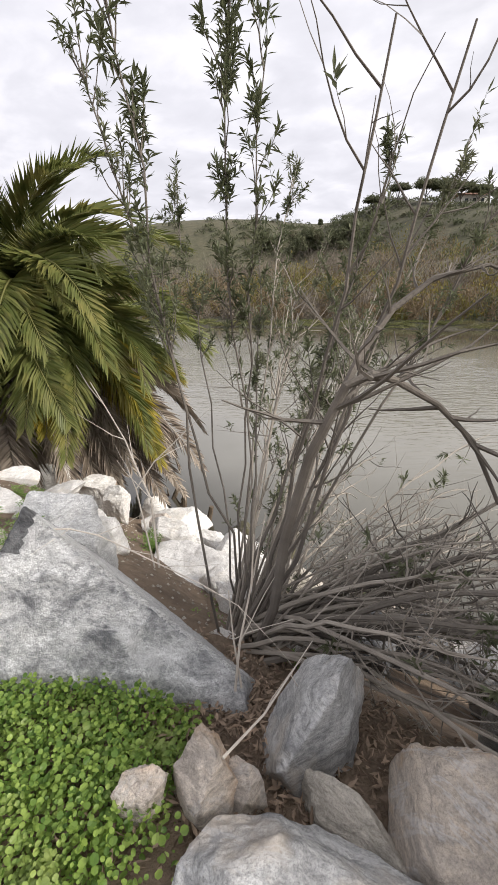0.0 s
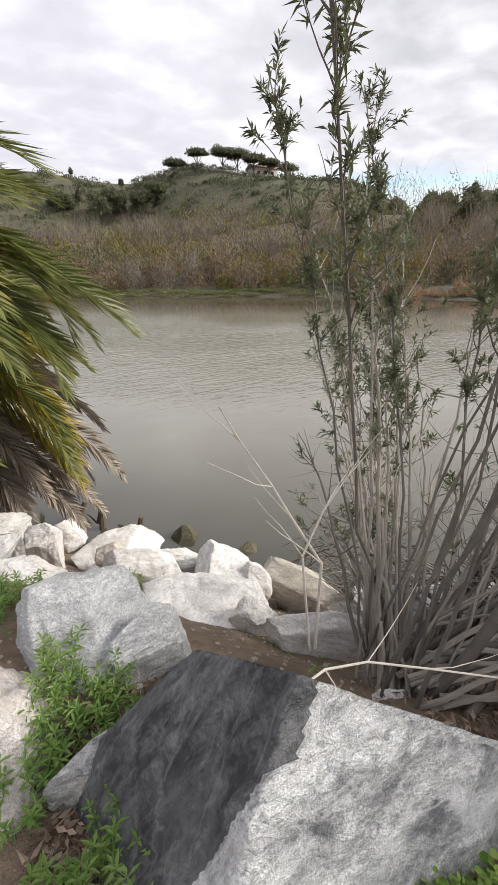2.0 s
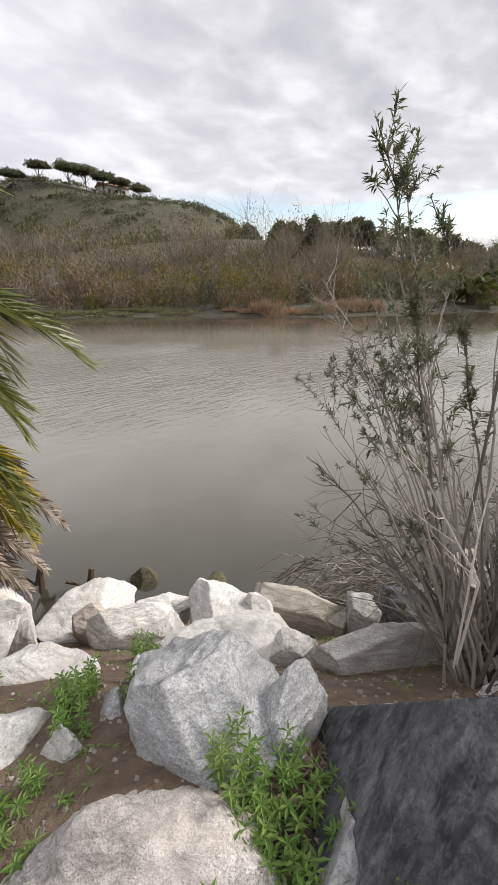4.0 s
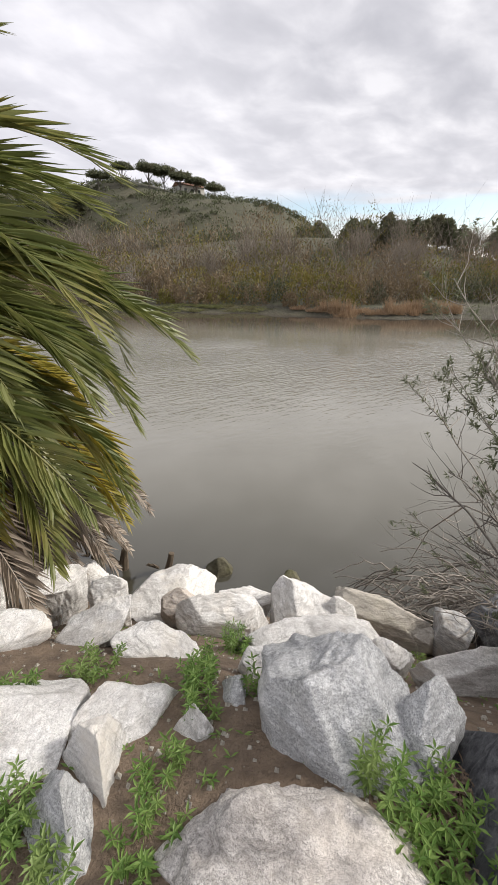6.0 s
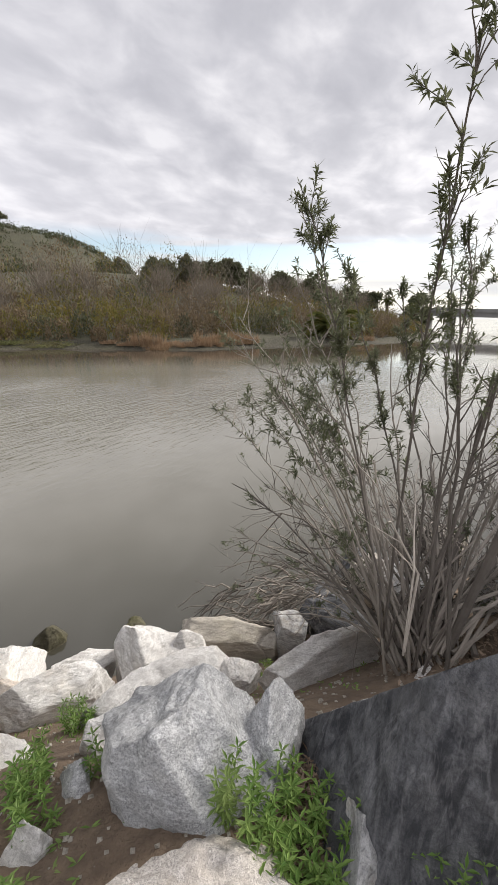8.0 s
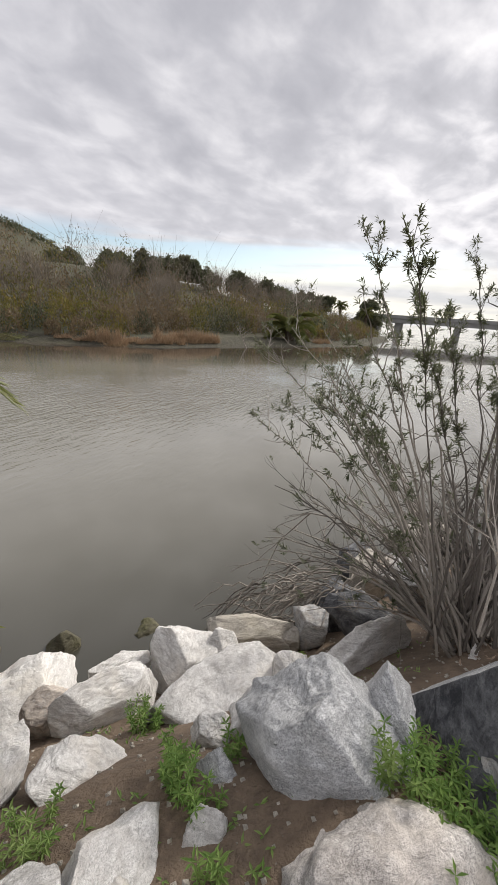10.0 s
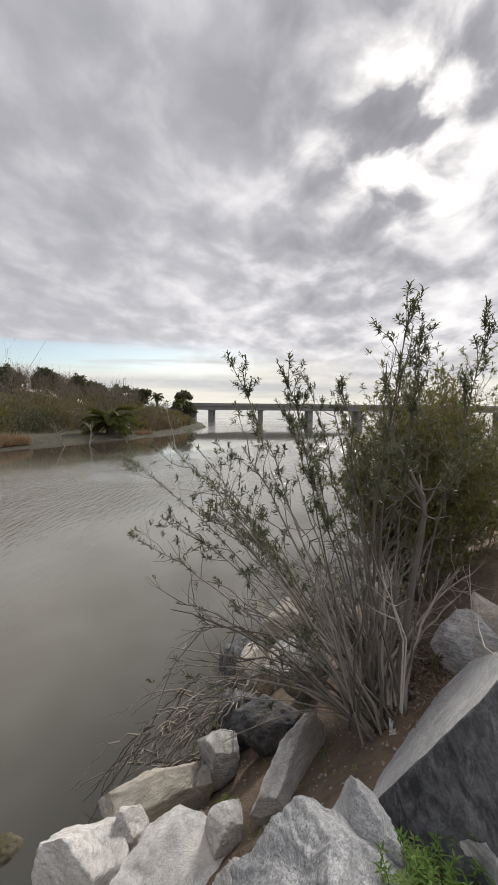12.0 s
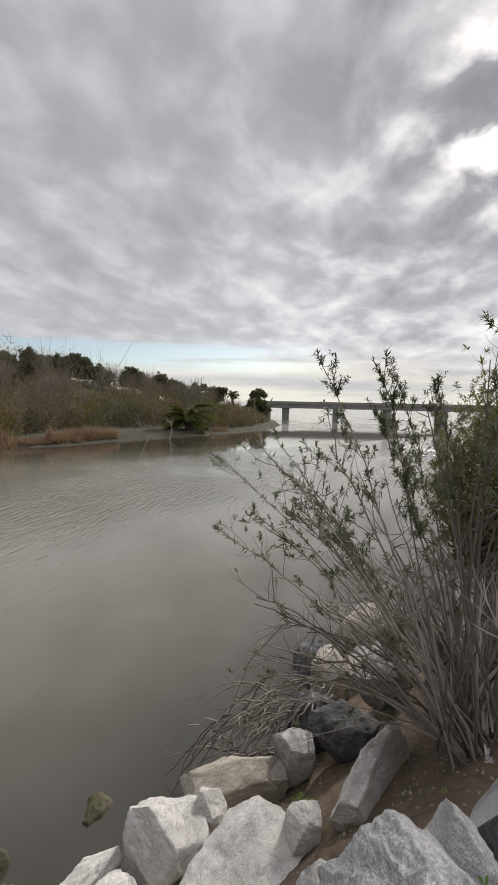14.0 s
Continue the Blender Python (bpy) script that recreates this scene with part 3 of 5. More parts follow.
boulder("long log-shaped brown rock at the waterline", (0.396, 2.999, -1.035), (0.378, 0.170, 0.158), (0, 0, -57.3), ROCK_BROWN, 103, (((0.05, -0.45, 0.88), 0.45), ((0, -0.95, 0.1), 0.5)))
boulder("small brown stone wedged between rocks", (0.518, 2.715, -1.012), (0.126, 0.113, 0.053), (0, 0, -63.9), ROCK_BROWN, 107, (((0.2, -0.4, 0.88), 0.5),))
boulder("grey-blue block stone near the roots", (0.641, 2.560, -0.928), (0.147, 0.132, 0.121), (0, 0, -68.0), ROCK_GREY, 109, (((0.1, -0.3, 0.93), 0.5), ((-0.2, -0.95, 0.1), 0.5), ((-0.9, -0.3, 0.1), 0.6)))
boulder("dark grey boulder under shrub branches", (0.683, 2.199, -0.712), (0.285, 0.161, 0.150), (0, 0, -74.6), ROCK_DARK, 113, (((0.0, -0.4, 0.9), 0.5), ((-0.3, -0.9, 0.2), 0.55)))
boulder("long white slab dipping between boulders", (-0.56, 2.73, -0.68), (0.46, 0.30, 0.20), (0, 0, -15), ROCK_PALE, 127, (((-0.12, -0.25, 0.95), 0.42), ((0.1, -0.95, 0.2), 0.62), ((0.8, -0.2, 0.5), 0.66)))
boulder("small grey stone beside the slate boulder", (-1.157, 1.567, 0.223), (0.061, 0.116, 0.140), (0, 0, -85.1), ROCK_GREY, 137, (((-0.7, -0.4, 0.5), 0.45),))
boulder("mossy wet rock in shallow water", (-0.230, 4.558, -1.501), (0.175, 0.158, 0.236), (0, 0, -28.6), ROCK_MOSS, 139, (), 30, 14)
boulder("grey pointed boulder with a pale vein", (0.169, 0.942, 0.226), (0.144, 0.218, 0.250), (0, 16, -32.6), ROCK_GREY, 149, (((-0.85, -0.45, 0.25), 0.50), ((0.70, -0.55, 0.42), 0.42), ((0.05, -0.95, -0.2), 0.55), ((0.8, 0.1, 0.55), 0.55), ((-0.3, -0.6, 0.75), 0.66)))
boulder("large orange and grey boulder by the path", (0.430, 0.612, 0.236), (0.206, 0.165, 0.205), (0, 0, -40.1), ROCK_ORANGE, 151, (((-0.75, -0.45, 0.4), 0.55), ((0.1, -0.3, 0.93), 0.48), ((0.55, -0.2, 0.8), 0.52), ((-0.2, -0.9, 0.3), 0.55)))
boulder("grey boulder with orange stains at the path", (0.082, 0.507, 0.292), (0.274, 0.144, 0.130), (0, 0, -11.7), ROCK_GREY, 157, (((0.12, -0.1, 0.98), 0.36), ((-0.55, 0.4, 0.72), 0.55), ((0.3, 0.6, 0.7), 0.50), ((-0.75, -0.2, 0.6), 0.62)))
boulder("tan stone covered with leaf litter", (-0.158, 0.771, 0.301), (0.086, 0.093, 0.100), (0, -20, 13.1), ROCK_TAN, 163, (((-0.3, -0.4, 0.85), 0.40), ((0.3, -0.9, 0.2), 0.55)))
boulder("small tan stone in leaf litter", (-0.053, 0.750, 0.292), (0.052, 0.041, 0.070), (0, -24, 4.4), ROCK_TAN, 167, (((-0.3, -0.4, 0.85), 0.45),))
boulder("low tan stone at the edge of the litter", (-0.298, 0.732, 0.307), (0.070, 0.042, 0.072), (0, -18, 25.2), ROCK_TAN, 168, (((-0.2, -0.3, 0.9), 0.42),))
boulder("brown stone in the hollow under the grey boulder", (0.187, 0.710, 0.212), (0.179, 0.049, 0.096), (0, 0, -44.3), ROCK_BROWN, 169, (((0.0, -0.3, 0.95), 0.45),))
boulder("flat pale stone chip at the shrub's base", (-0.181, 1.520, -0.059), (0.097, 0.044, 0.056), (0, 8, -5.1), ROCK_PALE, 179, (((0, -0.3, 0.95), 0.3),))
boulder("pale slab rim standing out of soil", (0.05, 2.06, -0.50), (0.44, 0.11, 0.23), (4, 8, -30), ROCK_PALE, 131, (((0.0, -0.7, 0.6), 0.42), ((-0.4, -0.2, 0.85), 0.55)))
boulder("submerged mossy rock in shallow water", (0.327, 4.059, -1.52), (0.201, 0.176, 0.131), (0, 0, 10), ROCK_MOSS, 141, (), 30, 14)
boulder("grey stone under fallen branches", (1.060, 1.279, -0.247), (0.139, 0.134, 0.152), (0, 0, 5), ROCK_GREY, 173)
boulder("small white stone chip in weeds", (-1.017, 1.789, 0.157), (0.026, 0.021, 0.041), (0, 20, 30), ROCK_PALE, 181, level=5)
boulder("dark flat rock at the waterline", (2.515, 2.458, -1.333), (0.356, 0.253, 0.188), (0, 0, -20), ROCK_DARK, 191)
boulder("tan rock at the waterline under branches", (2.045, 2.250, -1.234), (0.253, 0.209, 0.258), (0, 0, -20), ROCK_BROWN, 193)
boulder("brown rock behind the shrub", (3.00, 1.72, -1.16), (0.45, 0.35, 0.36), (0, 0, -30), ROCK_BROWN, 197, level=5)
boulder("grey rock on the bank below shrubs", (1.45, 1.85, -0.72), (0.34, 0.26, 0.30), (0, 0, -30), ROCK_GREY, 211, level=5)
boulder("pale stone at the water beside palm", (-1.44, 4.98, -1.30), (0.24, 0.20, 0.20), (0, 0, -30), ROCK_PALE, 223)
boulder("dark rock on the wet bank under twigs", (1.15, 2.45, -1.02), (0.26, 0.22, 0.22), (0, 0, -10), ROCK_DARK, 227)
boulder("pale flat stone half buried near the path", (-2.30, 2.80, 0.04), (0.20, 0.15, 0.13), (4, 8, 30), ROCK_PALE, 229)
boulder("small pale stone between boulders", (-1.16, 2.52, -0.06), (0.10, 0.08, 0.10), (0, 10, 60), ROCK_PALE, 233)
boulder("white broken stone under the granite boulder", (-1.00, 2.36, -0.04), (0.20, 0.12, 0.16), (10, 20, -30), ROCK_PALE, 239)
boulder("small white stone below the slab", (-0.30, 2.46, -0.50), (0.15, 0.10, 0.11), (0, 12, -20), ROCK_PALE, 241)
boulder("pale boulder under dead fronds by the palm", (-2.28, 4.10, -0.48), (0.26, 0.22, 0.22), (0, 0, -15), ROCK_PALE, 251)


# ---- bridge ----
def build_bridge():
    """A low concrete road bridge over the lagoon's mouth, seen side on."""
    root = thing("road_bridge", (116, 0, WATER_Z), "low grey concrete road bridge on wide piers", "bridge")
    y0, y1 = -170.0, 24.0
    b = Build(); b.box(-4, 5, y0, y1, 3.3, 4.5)
    part("deck", b, CONCRETE, root)
    b = Build(); b.box(-4.3, -4.0, y0, y1, 4.4, 5.2)
    part("parapet", b, CONCRETE, root)
    b = Build(); b.box(5.0, 5.3, y0, y1, 4.4, 5.2)
    part("parapet", b, CONCRETE, root)
    y = 14.0
    while y > y0 + 5:
        b = Build()
        b.box(-3.2, 4.2, y - 0.7, y + 0.7, -2.0, 3.7)
        b.box(-3.8, 4.8, y - 1.3, y + 1.3, 3.2, 3.7)
        part("pier", b, CONCRETE, root)
        y -= 14.2
    b = Build(); b.box(-4, 5, 19.0, 26.0, -0.5, 3.7)
    part("abutment", b, CONCRETE, root)


build_bridge()


# ---- far bank vegetation ----
class Cloud:
    """Many small blades and leaf clumps, joined with numpy."""

    def __init__(self, seed):
        self.rng, self.v, self.n = np.random.default_rng(seed), [], 0

    def add(self, quads):
        self.v.append(quads.reshape(-1, 4, 3))

    def leaves(self, centre, radii, count, size, shell=0.55, upright=2.4):
        r = self.rng
        d = r.normal(size=(count, 3)); d /= np.linalg.norm(d, axis=1)[:, None]
        d[:, 2] = np.abs(d[:, 2]) * 0.95 + 0.02 * r.normal(size=count)
        lump = 1 + 0.22 * np.sin(d[:, 0] * 5 + r.uniform(0, 6)) * np.cos(d[:, 1] * 4 + r.uniform(0, 6)) + 0.10 * np.sin(d[:, 2] * 9 + r.uniform(0, 6))
        rad = r.uniform(shell, 1.0, count) ** 0.6 * lump
        p = np.array(centre) + d * np.array(radii) * rad[:, None]
        a = r.normal(size=(count, 3)) * np.array((1.0, 1.0, upright)); a /= np.linalg.norm(a, axis=1)[:, None]
        b = np.cross(a, r.normal(size=(count, 3))); b /= np.linalg.norm(b, axis=1)[:, None]
        s = (size * r.uniform(0.5, 1.3, count))[:, None]
        self.add(np.stack([p - a * s, p - b * s * 0.34, p + a * s, p + b * s * 0.34], 1))

    def twigs(self, centre, radii, count, width, low=0.0, lean=1.0):
        r = self.rng
        base = np.array(centre) + r.normal(size=(count, 3)) * np.array((radii[0] * 0.45, radii[1] * 0.45, 0.0))
        base[:, 2] = centre[2] + low * radii[2] * r.uniform(0, 1, count)
        d = np.stack([r.normal(size=count) * lean * 0.5, r.normal(size=count) * lean * 0.5, r.uniform(0.5, 1.0, count)], 1)
        tip = base + d * np.array(radii) * r.uniform(0.5, 1.1, count)[:, None]
        side = np.cross(tip - base, r.normal(size=(count, 3))); side /= np.linalg.norm(side, axis=1)[:, None]
        w = width * r.uniform(0.5, 1.2, count)[:, None]
        self.add(np.stack([base - side * w, base + side * w, tip + side * w * 0.25, tip - side * w * 0.25], 1))

    def object(self, name, mat, label, category, kind="stuff", parent=None):
        v = np.concatenate(self.v).reshape(-1, 3)
        n = len(v) // 4
        me = bpy.data.meshes.new(name)
        me.vertices.add(len(v)); me.vertices.foreach_set("co", v.ravel())
        me.loops.add(n * 4); me.loops.foreach_set("vertex_index", np.arange(n * 4))
        me.polygons.add(n); me.polygons.foreach_set("loop_start", np.arange(n) * 4)
        me.materials.append(mat)
        me.update(calc_edges=True)
        ob = new(name, me)
        if parent is not None:
            ob.parent = parent
        return tagged(ob, label, category, kind=kind)


def build_thicket():
    kinds = [Cloud(k) for k in range(5)]
    grey, brown, olive, green, reed = kinds
    rng = random.Random(4)
    # rows from the waterline back and up the slope
    for row, (off, step, h0, h1, n) in enumerate(((3.5, 1.2, 1.0, 2.0, 420), (6.5, 1.6, 1.8, 3.2, 560), (10.5, 2.0, 2.6, 4.4, 560), (16, 2.6, 3.4, 5.4, 520), (24, 3.4, 3.8, 6.0, 460), (36, 4.5, 3.6, 6.2, 380), (52, 6.0, 3.5, 6.0, 320), (72, 8.0, 3.5, 6.0, 260))):
        x = -60.0
        while x < 112:
            dense = 1.0 if x > -12 else 1.8
            xx = x + rng.uniform(-0.5, 0.5) * step
            yy = lerp_table(SHORE, xx) + off + rng.uniform(-0.35, 0.45) * step
            x += step * dense * (1.0 + max(0.0, xx - 45) / 60)
            mud = sstep(26, 32, xx) * (1 - sstep(44, 52, xx)) * 2.5
            if row == 0 and (rng.random() < 0.15 or 22 < xx < 46):
                continue
            yy += mud
            z = ground_z(xx, yy)
            h = rng.uniform(h0, h1) * (1.0 if xx < 60 else 0.8)
            if xx > 16:
                h *= 1.15
            w = h * rng.uniform(0.5, 0.85)
            size = 0.13 + 0.014 * row
            t = noise.noise(Vector((xx * 0.14, yy * 0.14, 3.0))) + rng.uniform(-0.35, 0.35)
            c, rad = (xx, yy, z), (w, w, h)
            if t < -0.40:
                grey.twigs(c, rad, int(n * 0.12), 0.02 + 0.003 * row, 0.7, 1.4)
                grey.leaves(c, rad, int(n * 1.3), size * 0.85)
            elif t < 0.06:
                brown.leaves(c, rad, int(n * 1.3), size)
                grey.twigs(c, (w, w, h * 1.0), int(n * 0.045), 0.016 + 0.004 * row, 0.5)
            elif t < 0.40:
                olive.leaves(c, rad, int(n * 1.3), size)
                grey.twigs(c, (w, w, h * 1.0), int(n * 0.03), 0.016 + 0.004 * row, 0.5)
            else:
                green.leaves(c, rad, n, size)
                grey.twigs(c, rad, int(n * 0.04), 0.016 + 0.004 * row, 0.5)
    # taller bare trees that stand above the brush
    for k in range(60):
        xx = rng.uniform(-25, 80)
        yy = lerp_table(SHORE, xx) + rng.uniform(10, 34)
        z = ground_z(xx, yy)
        h = rng.uniform(4.5, 6.5)
        for _ in range(3):
            grey.twigs((xx + rng.uniform(-0.5, 0.5), yy, z + 0.45 * h), (1.3, 1.3, h * 0.42), 60, 0.022, 0.8, 1.3)
        grey.twigs((xx, yy, z), (0.5, 0.5, h), 6, 0.09, 0.0, 0.8)
    # low scrub on the hill
    for k in range(1700):
        xx, yy = rng.uniform(-40, 170), rng.uniform(75, 210)
        if yy - lerp_table(SHORE, xx) < 55:
            continue
        t = noise.noise(Vector((xx * 0.03, yy * 0.03, 7.0)))
        if t < -0.05 and rng.random() < 0.75:
            continue
        h = rng.uniform(1.0, 2.8)
        green.leaves((xx, yy, ground_z(xx, yy) - 0.2), (h * 1.3, h * 1.3, h), 90, 0.42)
    # orange reeds along the mud flat
    x = 19.6
    while x < 31:
        yy = lerp_table(SHORE, x) + rng.uniform(0.9, 2.2)
        h = rng.uniform(0.7, 1.25)
        if 20.8 < x < 22.0:
            h *= 1.35
        elif x < 24.5:
            h *= 0.4
        reed.twigs((x, yy, ground_z(x, yy)), (0.45, 0.45, h), 170, 0.022, 0.0, 0.9)
        x += 0.33
    for x, off in ((21.2, 0.1), (21.6, 0.05), (44.5, 1.6), (45.5, 1.8), (46.5, 1.6)):
        yy = lerp_table(SHORE, x) + off
        reed.twigs((x, yy, ground_z(x, yy) - 0.1), (0.6, 0.5, 0.7), 220, 0.02, 0.0, 1.3)
    # a strip of short green grass at the far waterline
    grass = Cloud(9)
    x = -14.0
    while x < 17.5:
        yy = lerp_table(SHORE, x) + rng.uniform(0.5, 2.4)
        grass.twigs((x, yy, ground_z(x, yy)), (0.7, 0.7, rng.uniform(0.12, 0.34)), 110, 0.022, 0.0, 1.2)
        x += 0.35
    grass.object("shore_grass", SHORE_GRASS, "short green grass along the far waterline", "grass")
    grey.object("bare_brush", BRUSH_GREY, "bare grey willow brush on the far bank", "brush")
    brown.object("brown_brush", BRUSH_BROWN, "brown winter brush on the far bank", "brush")
    olive.object("olive_brush", BRUSH_OLIVE, "olive and yellowish brush on the far bank", "brush")
    green.object("green_brush", BRUSH_GREEN, "dark green scrub on the bank and hill", "brush")
    reed.object("dry_reeds", REED, "dry orange reeds along the far waterline", "reeds")


build_thicket()


def polar(az, dist):
    a = radians(az)
    return -2.0 + dist * math.sin(a), 2.0 + dist * math.cos(a)


def far_tree(name, label, x, y, height, crown, flat, mat, seed, trunk_share=0.45, clumps=7, category="tree", group="", size=0.45):
    """A trunk with a few limbs and a crown of leaf clumps."""
    rng = random.Random(seed)
    z = ground_z(x, y)
    root = thing(name, (x, y, z), label, category, group)
    b = Build()
    h = height * trunk_share
    b.tube([(0, 0, -0.3), (0.03 * height, 0, h * 0.5), (0, 0.02 * height, h), (0.02 * height, 0, height * 0.8)], 0.035 * height, 0.012 * height, 6)
    c = Cloud(seed)
    for k in range(clumps):
        a = k * 2.4 + rng.uniform(-0.4, 0.4)
        r = crown * math.sqrt((k + 0.4) / clumps) * 0.72
        p = Vector((r * math.cos(a), r * math.sin(a), height * (0.78 + rng.uniform(-0.06, 0.06)) - flat * 0.05 * r if flat < 1 else height * rng.uniform(0.10, 0.82)))
        b.tube([(0, 0, h * rng.uniform(0.75, 1.0)), p * 0.5 + Vector((0, 0, h * 0.45)), p], 0.014 * height, 0.005 * height, 4)
        q = crown * (rng.uniform(0.50, 0.66) if flat < 1 else rng.uniform(0.34, 0.5))
        c.leaves((p.x, p.y, p.z - q * 0.15), (q, q, q * flat), 560, size * 0.9, 0.2, 1.0)
    part("trunk", b, BARK_DARK, root)
    c.object("crown", mat, "", "", "", root)
    return root


for k, (az, dist, h, w) in enumerate(((15.3, 188, 6.5, 4.6), (18.0, 190, 8.0, 4.4), (21.0, 190, 9.0, 5.6), (22.8, 191, 8.6, 5.4), (24.7, 190, 8.4, 5.0), (26.6, 190, 7.6, 4.6), (28.8, 190, 6.6, 4.6))):
    far_tree("umbrella_pine", "dark umbrella pine on the hilltop", *polar(az, dist), h * 0.92, w * 0.9, 0.85, TREE_GREEN, 300 + k, 0.3, 9, group="hilltop pines")
for k, (az, dist, h, w) in enumerate(((41.3, 108, 6.0, 4.0), (46.7, 72, 4.6, 3.0), (50.5, 74, 5.0, 3.0), (53.6, 80, 4.2, 2.8), (56.2, 84, 5.6, 2.4), (58.4, 84, 4.4, 2.8), (63.0, 88, 5.0, 3.2), (66.0, 90, 5.2, 3.2), (68.4, 92, 5.4, 3.4), (80.2, 108, 7.5, 3.2), (72.0, 100, 6.4, 3.0), (74.0, 100, 6.2, 3.0),
                                      (6.0, 170, 9.0, 5.0), (8.0, 175, 8.0, 5.0), (11.0, 170, 7.0, 5.0), (13.0, 172, 7.0, 4.5), (2.0, 175, 7.0, 5.0))):
    far_tree("leafy_tree", "dark green tree behind the brush", *polar(az, dist), h, w, 1.5, TREE_GREEN, 330 + k, 0.15, 11, group="trees behind the brush")
for k, (az, dist, h) in enumerate(((4.0, 180, 12.0), (9.1, 178, 10.0))):
    far_tree("cypress", "tall narrow dark cypress on the skyline", *polar(az, dist), h, 1.6, 3.0, TREE_GREEN, 360 + k, 0.2, 5)


def build_house(x, y, w, d, h):
    z = ground_z(x, y)
    root = thing("house", (x, y, z), "white house with a clay roof on the hilltop", "house")
    b = Build(); b.box(-w, w, -d, d, -1, h)
    part("wall", b, HOUSE_WALL, root)
    b = Build()
    b.v = [Vector(c) for c in ((-w - .4, -d - .4, h), (w + .4, -d - .4, h), (w + .4, d + .4, h), (-w - .4, d + .4, h), (-w - .4, 0, h + 1.6), (w + .4, 0, h + 1.6))]
    b.f = [(0, 1, 5, 4), (2, 3, 4, 5), (1, 2, 5), (3, 0, 4), (3, 2, 1, 0)]
    part("roof", b, HOUSE_ROOF, root)
    for k in (-0.55, 0.0, 0.55):
        b = Build(); b.box(k * w - 0.6, k * w + 0.6, -d - 0.05, -d + 0.02, 1.0, 2.2)
        part("window", b, GLASS, root)


build_house(*polar(25.7, 196), 5.5, 3.5, 3.2)


# ---- shrubs on the near bank ----
def wander(rng, p, d, length, steps, lift=0.0, shake=0.12):
    p, d = Vector(p), Vector(d).normalized()
    pts = [p.copy()]
    for _ in range(steps):
        d = (d + Vector((rng.gauss(0, shake), rng.gauss(0, shake), rng.gauss(0, shake) + lift))).normalized()
        p = p + d * (length / steps)
        pts.append(p.copy())
    return pts


def arc(rng, p, tip, sag, steps=9, shake=0.02):
    """A stem from p to tip that leaves p along sag and bends to the tip."""
    p, tip, sag = Vector(p), Vector(tip), Vector(sag)
    mid = p + (tip - p) * 0.5 + sag
    out = []
    for i in range(steps + 1):
        t = i / steps
        q = p * (1 - t) ** 2 + mid * 2 * t * (1 - t) + tip * t * t
        if 0 < i:
            q += Vector((rng.gauss(0, shake), rng.gauss(0, shake), rng.gauss(0, shake)))
        out.append(q)
    return out


def tuft(rng, leaves, p, d, n, size):
    d = Vector(d).normalized()
    for _ in range(n):
        v = (d * rng.uniform(0.2, 1.0) + Vector((rng.gauss(0, 0.55), rng.gauss(0, 0.55), rng.gauss(0, 0.45)))).normalized()
        leaves.leaf(Vector(p) - d * rng.uniform(0, 0.05), v, size * rng.uniform(0.17, 0.26), size * rng.uniform(0.6, 1.2), rng.uniform(0, 0.25))


def stem_part(rng, root, leaves, pts, r, leafy=0.5, twigs=8, mat=None, size=0.055, sides=6, tip_share=0.45, spread=0.7, label="", low=0.3, reach=1.0):
    """One main stem with its side twigs as a mesh; leaf tufts go into leaves."""
    b = Build()
    origin = root.location
    pts = [q - origin for q in pts]
    b.tube(pts, r, r * 0.28, sides)
    n = len(pts)
    total = sum((pts[i + 1] - pts[i]).length for i in range(n - 1))
    for _ in range(twigs):
        t = rng.uniform(1 - tip_share * 1.5, 0.98) if rng.random() > low else rng.uniform(0.25, 0.98)
        t = max(0.1, t) * (n - 1)
        i = min(int(t), n - 2)
        q = pts[i].lerp(pts[i + 1], t - i)
        d = (pts[i + 1] - pts[i]).normalized()
        out = Vector((rng.gauss(0, 1), rng.gauss(0, 1), rng.gauss(0, 0.5))).normalized()
        ln = total * rng.uniform(0.10, 0.26) * reach
        tw = wander(rng, q, d * (1 - spread * 0.6) + out * spread, ln, 5, 0.10, 0.14)
        b.tube(tw, r * 0.36, r * 0.10, 4)
        for _ in range(rng.randint(0, 3)):
            k = rng.randint(1, 4)
            o2 = Vector((rng.gauss(0, 1), rng.gauss(0, 1), rng.gauss(0.2, 0.6))).normalized()
            t2 = wander(rng, tw[k], (tw[k] - tw[k - 1]).normalized() + o2 * 0.9, ln * rng.uniform(0.25, 0.55), 3, 0.1, 0.16)
            b.tube(t2, r * 0.16, r * 0.06, 3)
            if rng.random() < leafy:
                tuft(rng, leaves, t2[-1], t2[-1] - t2[-2], rng.randint(9, 14), size)
        if rng.random() < leafy:
            tuft(rng, leaves, tw[-1], tw[-1] - tw[-2], rng.randint(16, 24), size)
            if rng.random() < 0.7:
                tuft(rng, leaves, tw[-2], tw[-1] - tw[-2], rng.randint(8, 13), size)
    if leafy > 0.3:
        for k in range(3):
            tuft(rng, leaves, pts[-1 - k], pts[-1] - pts[-2], 12, size)
            tuft(rng, leaves, pts[-1 - k].lerp(pts[-2 - k], 0.5), pts[-1] - pts[-2], 12, size)
    part("stem", b, mat or BARK, root, label)


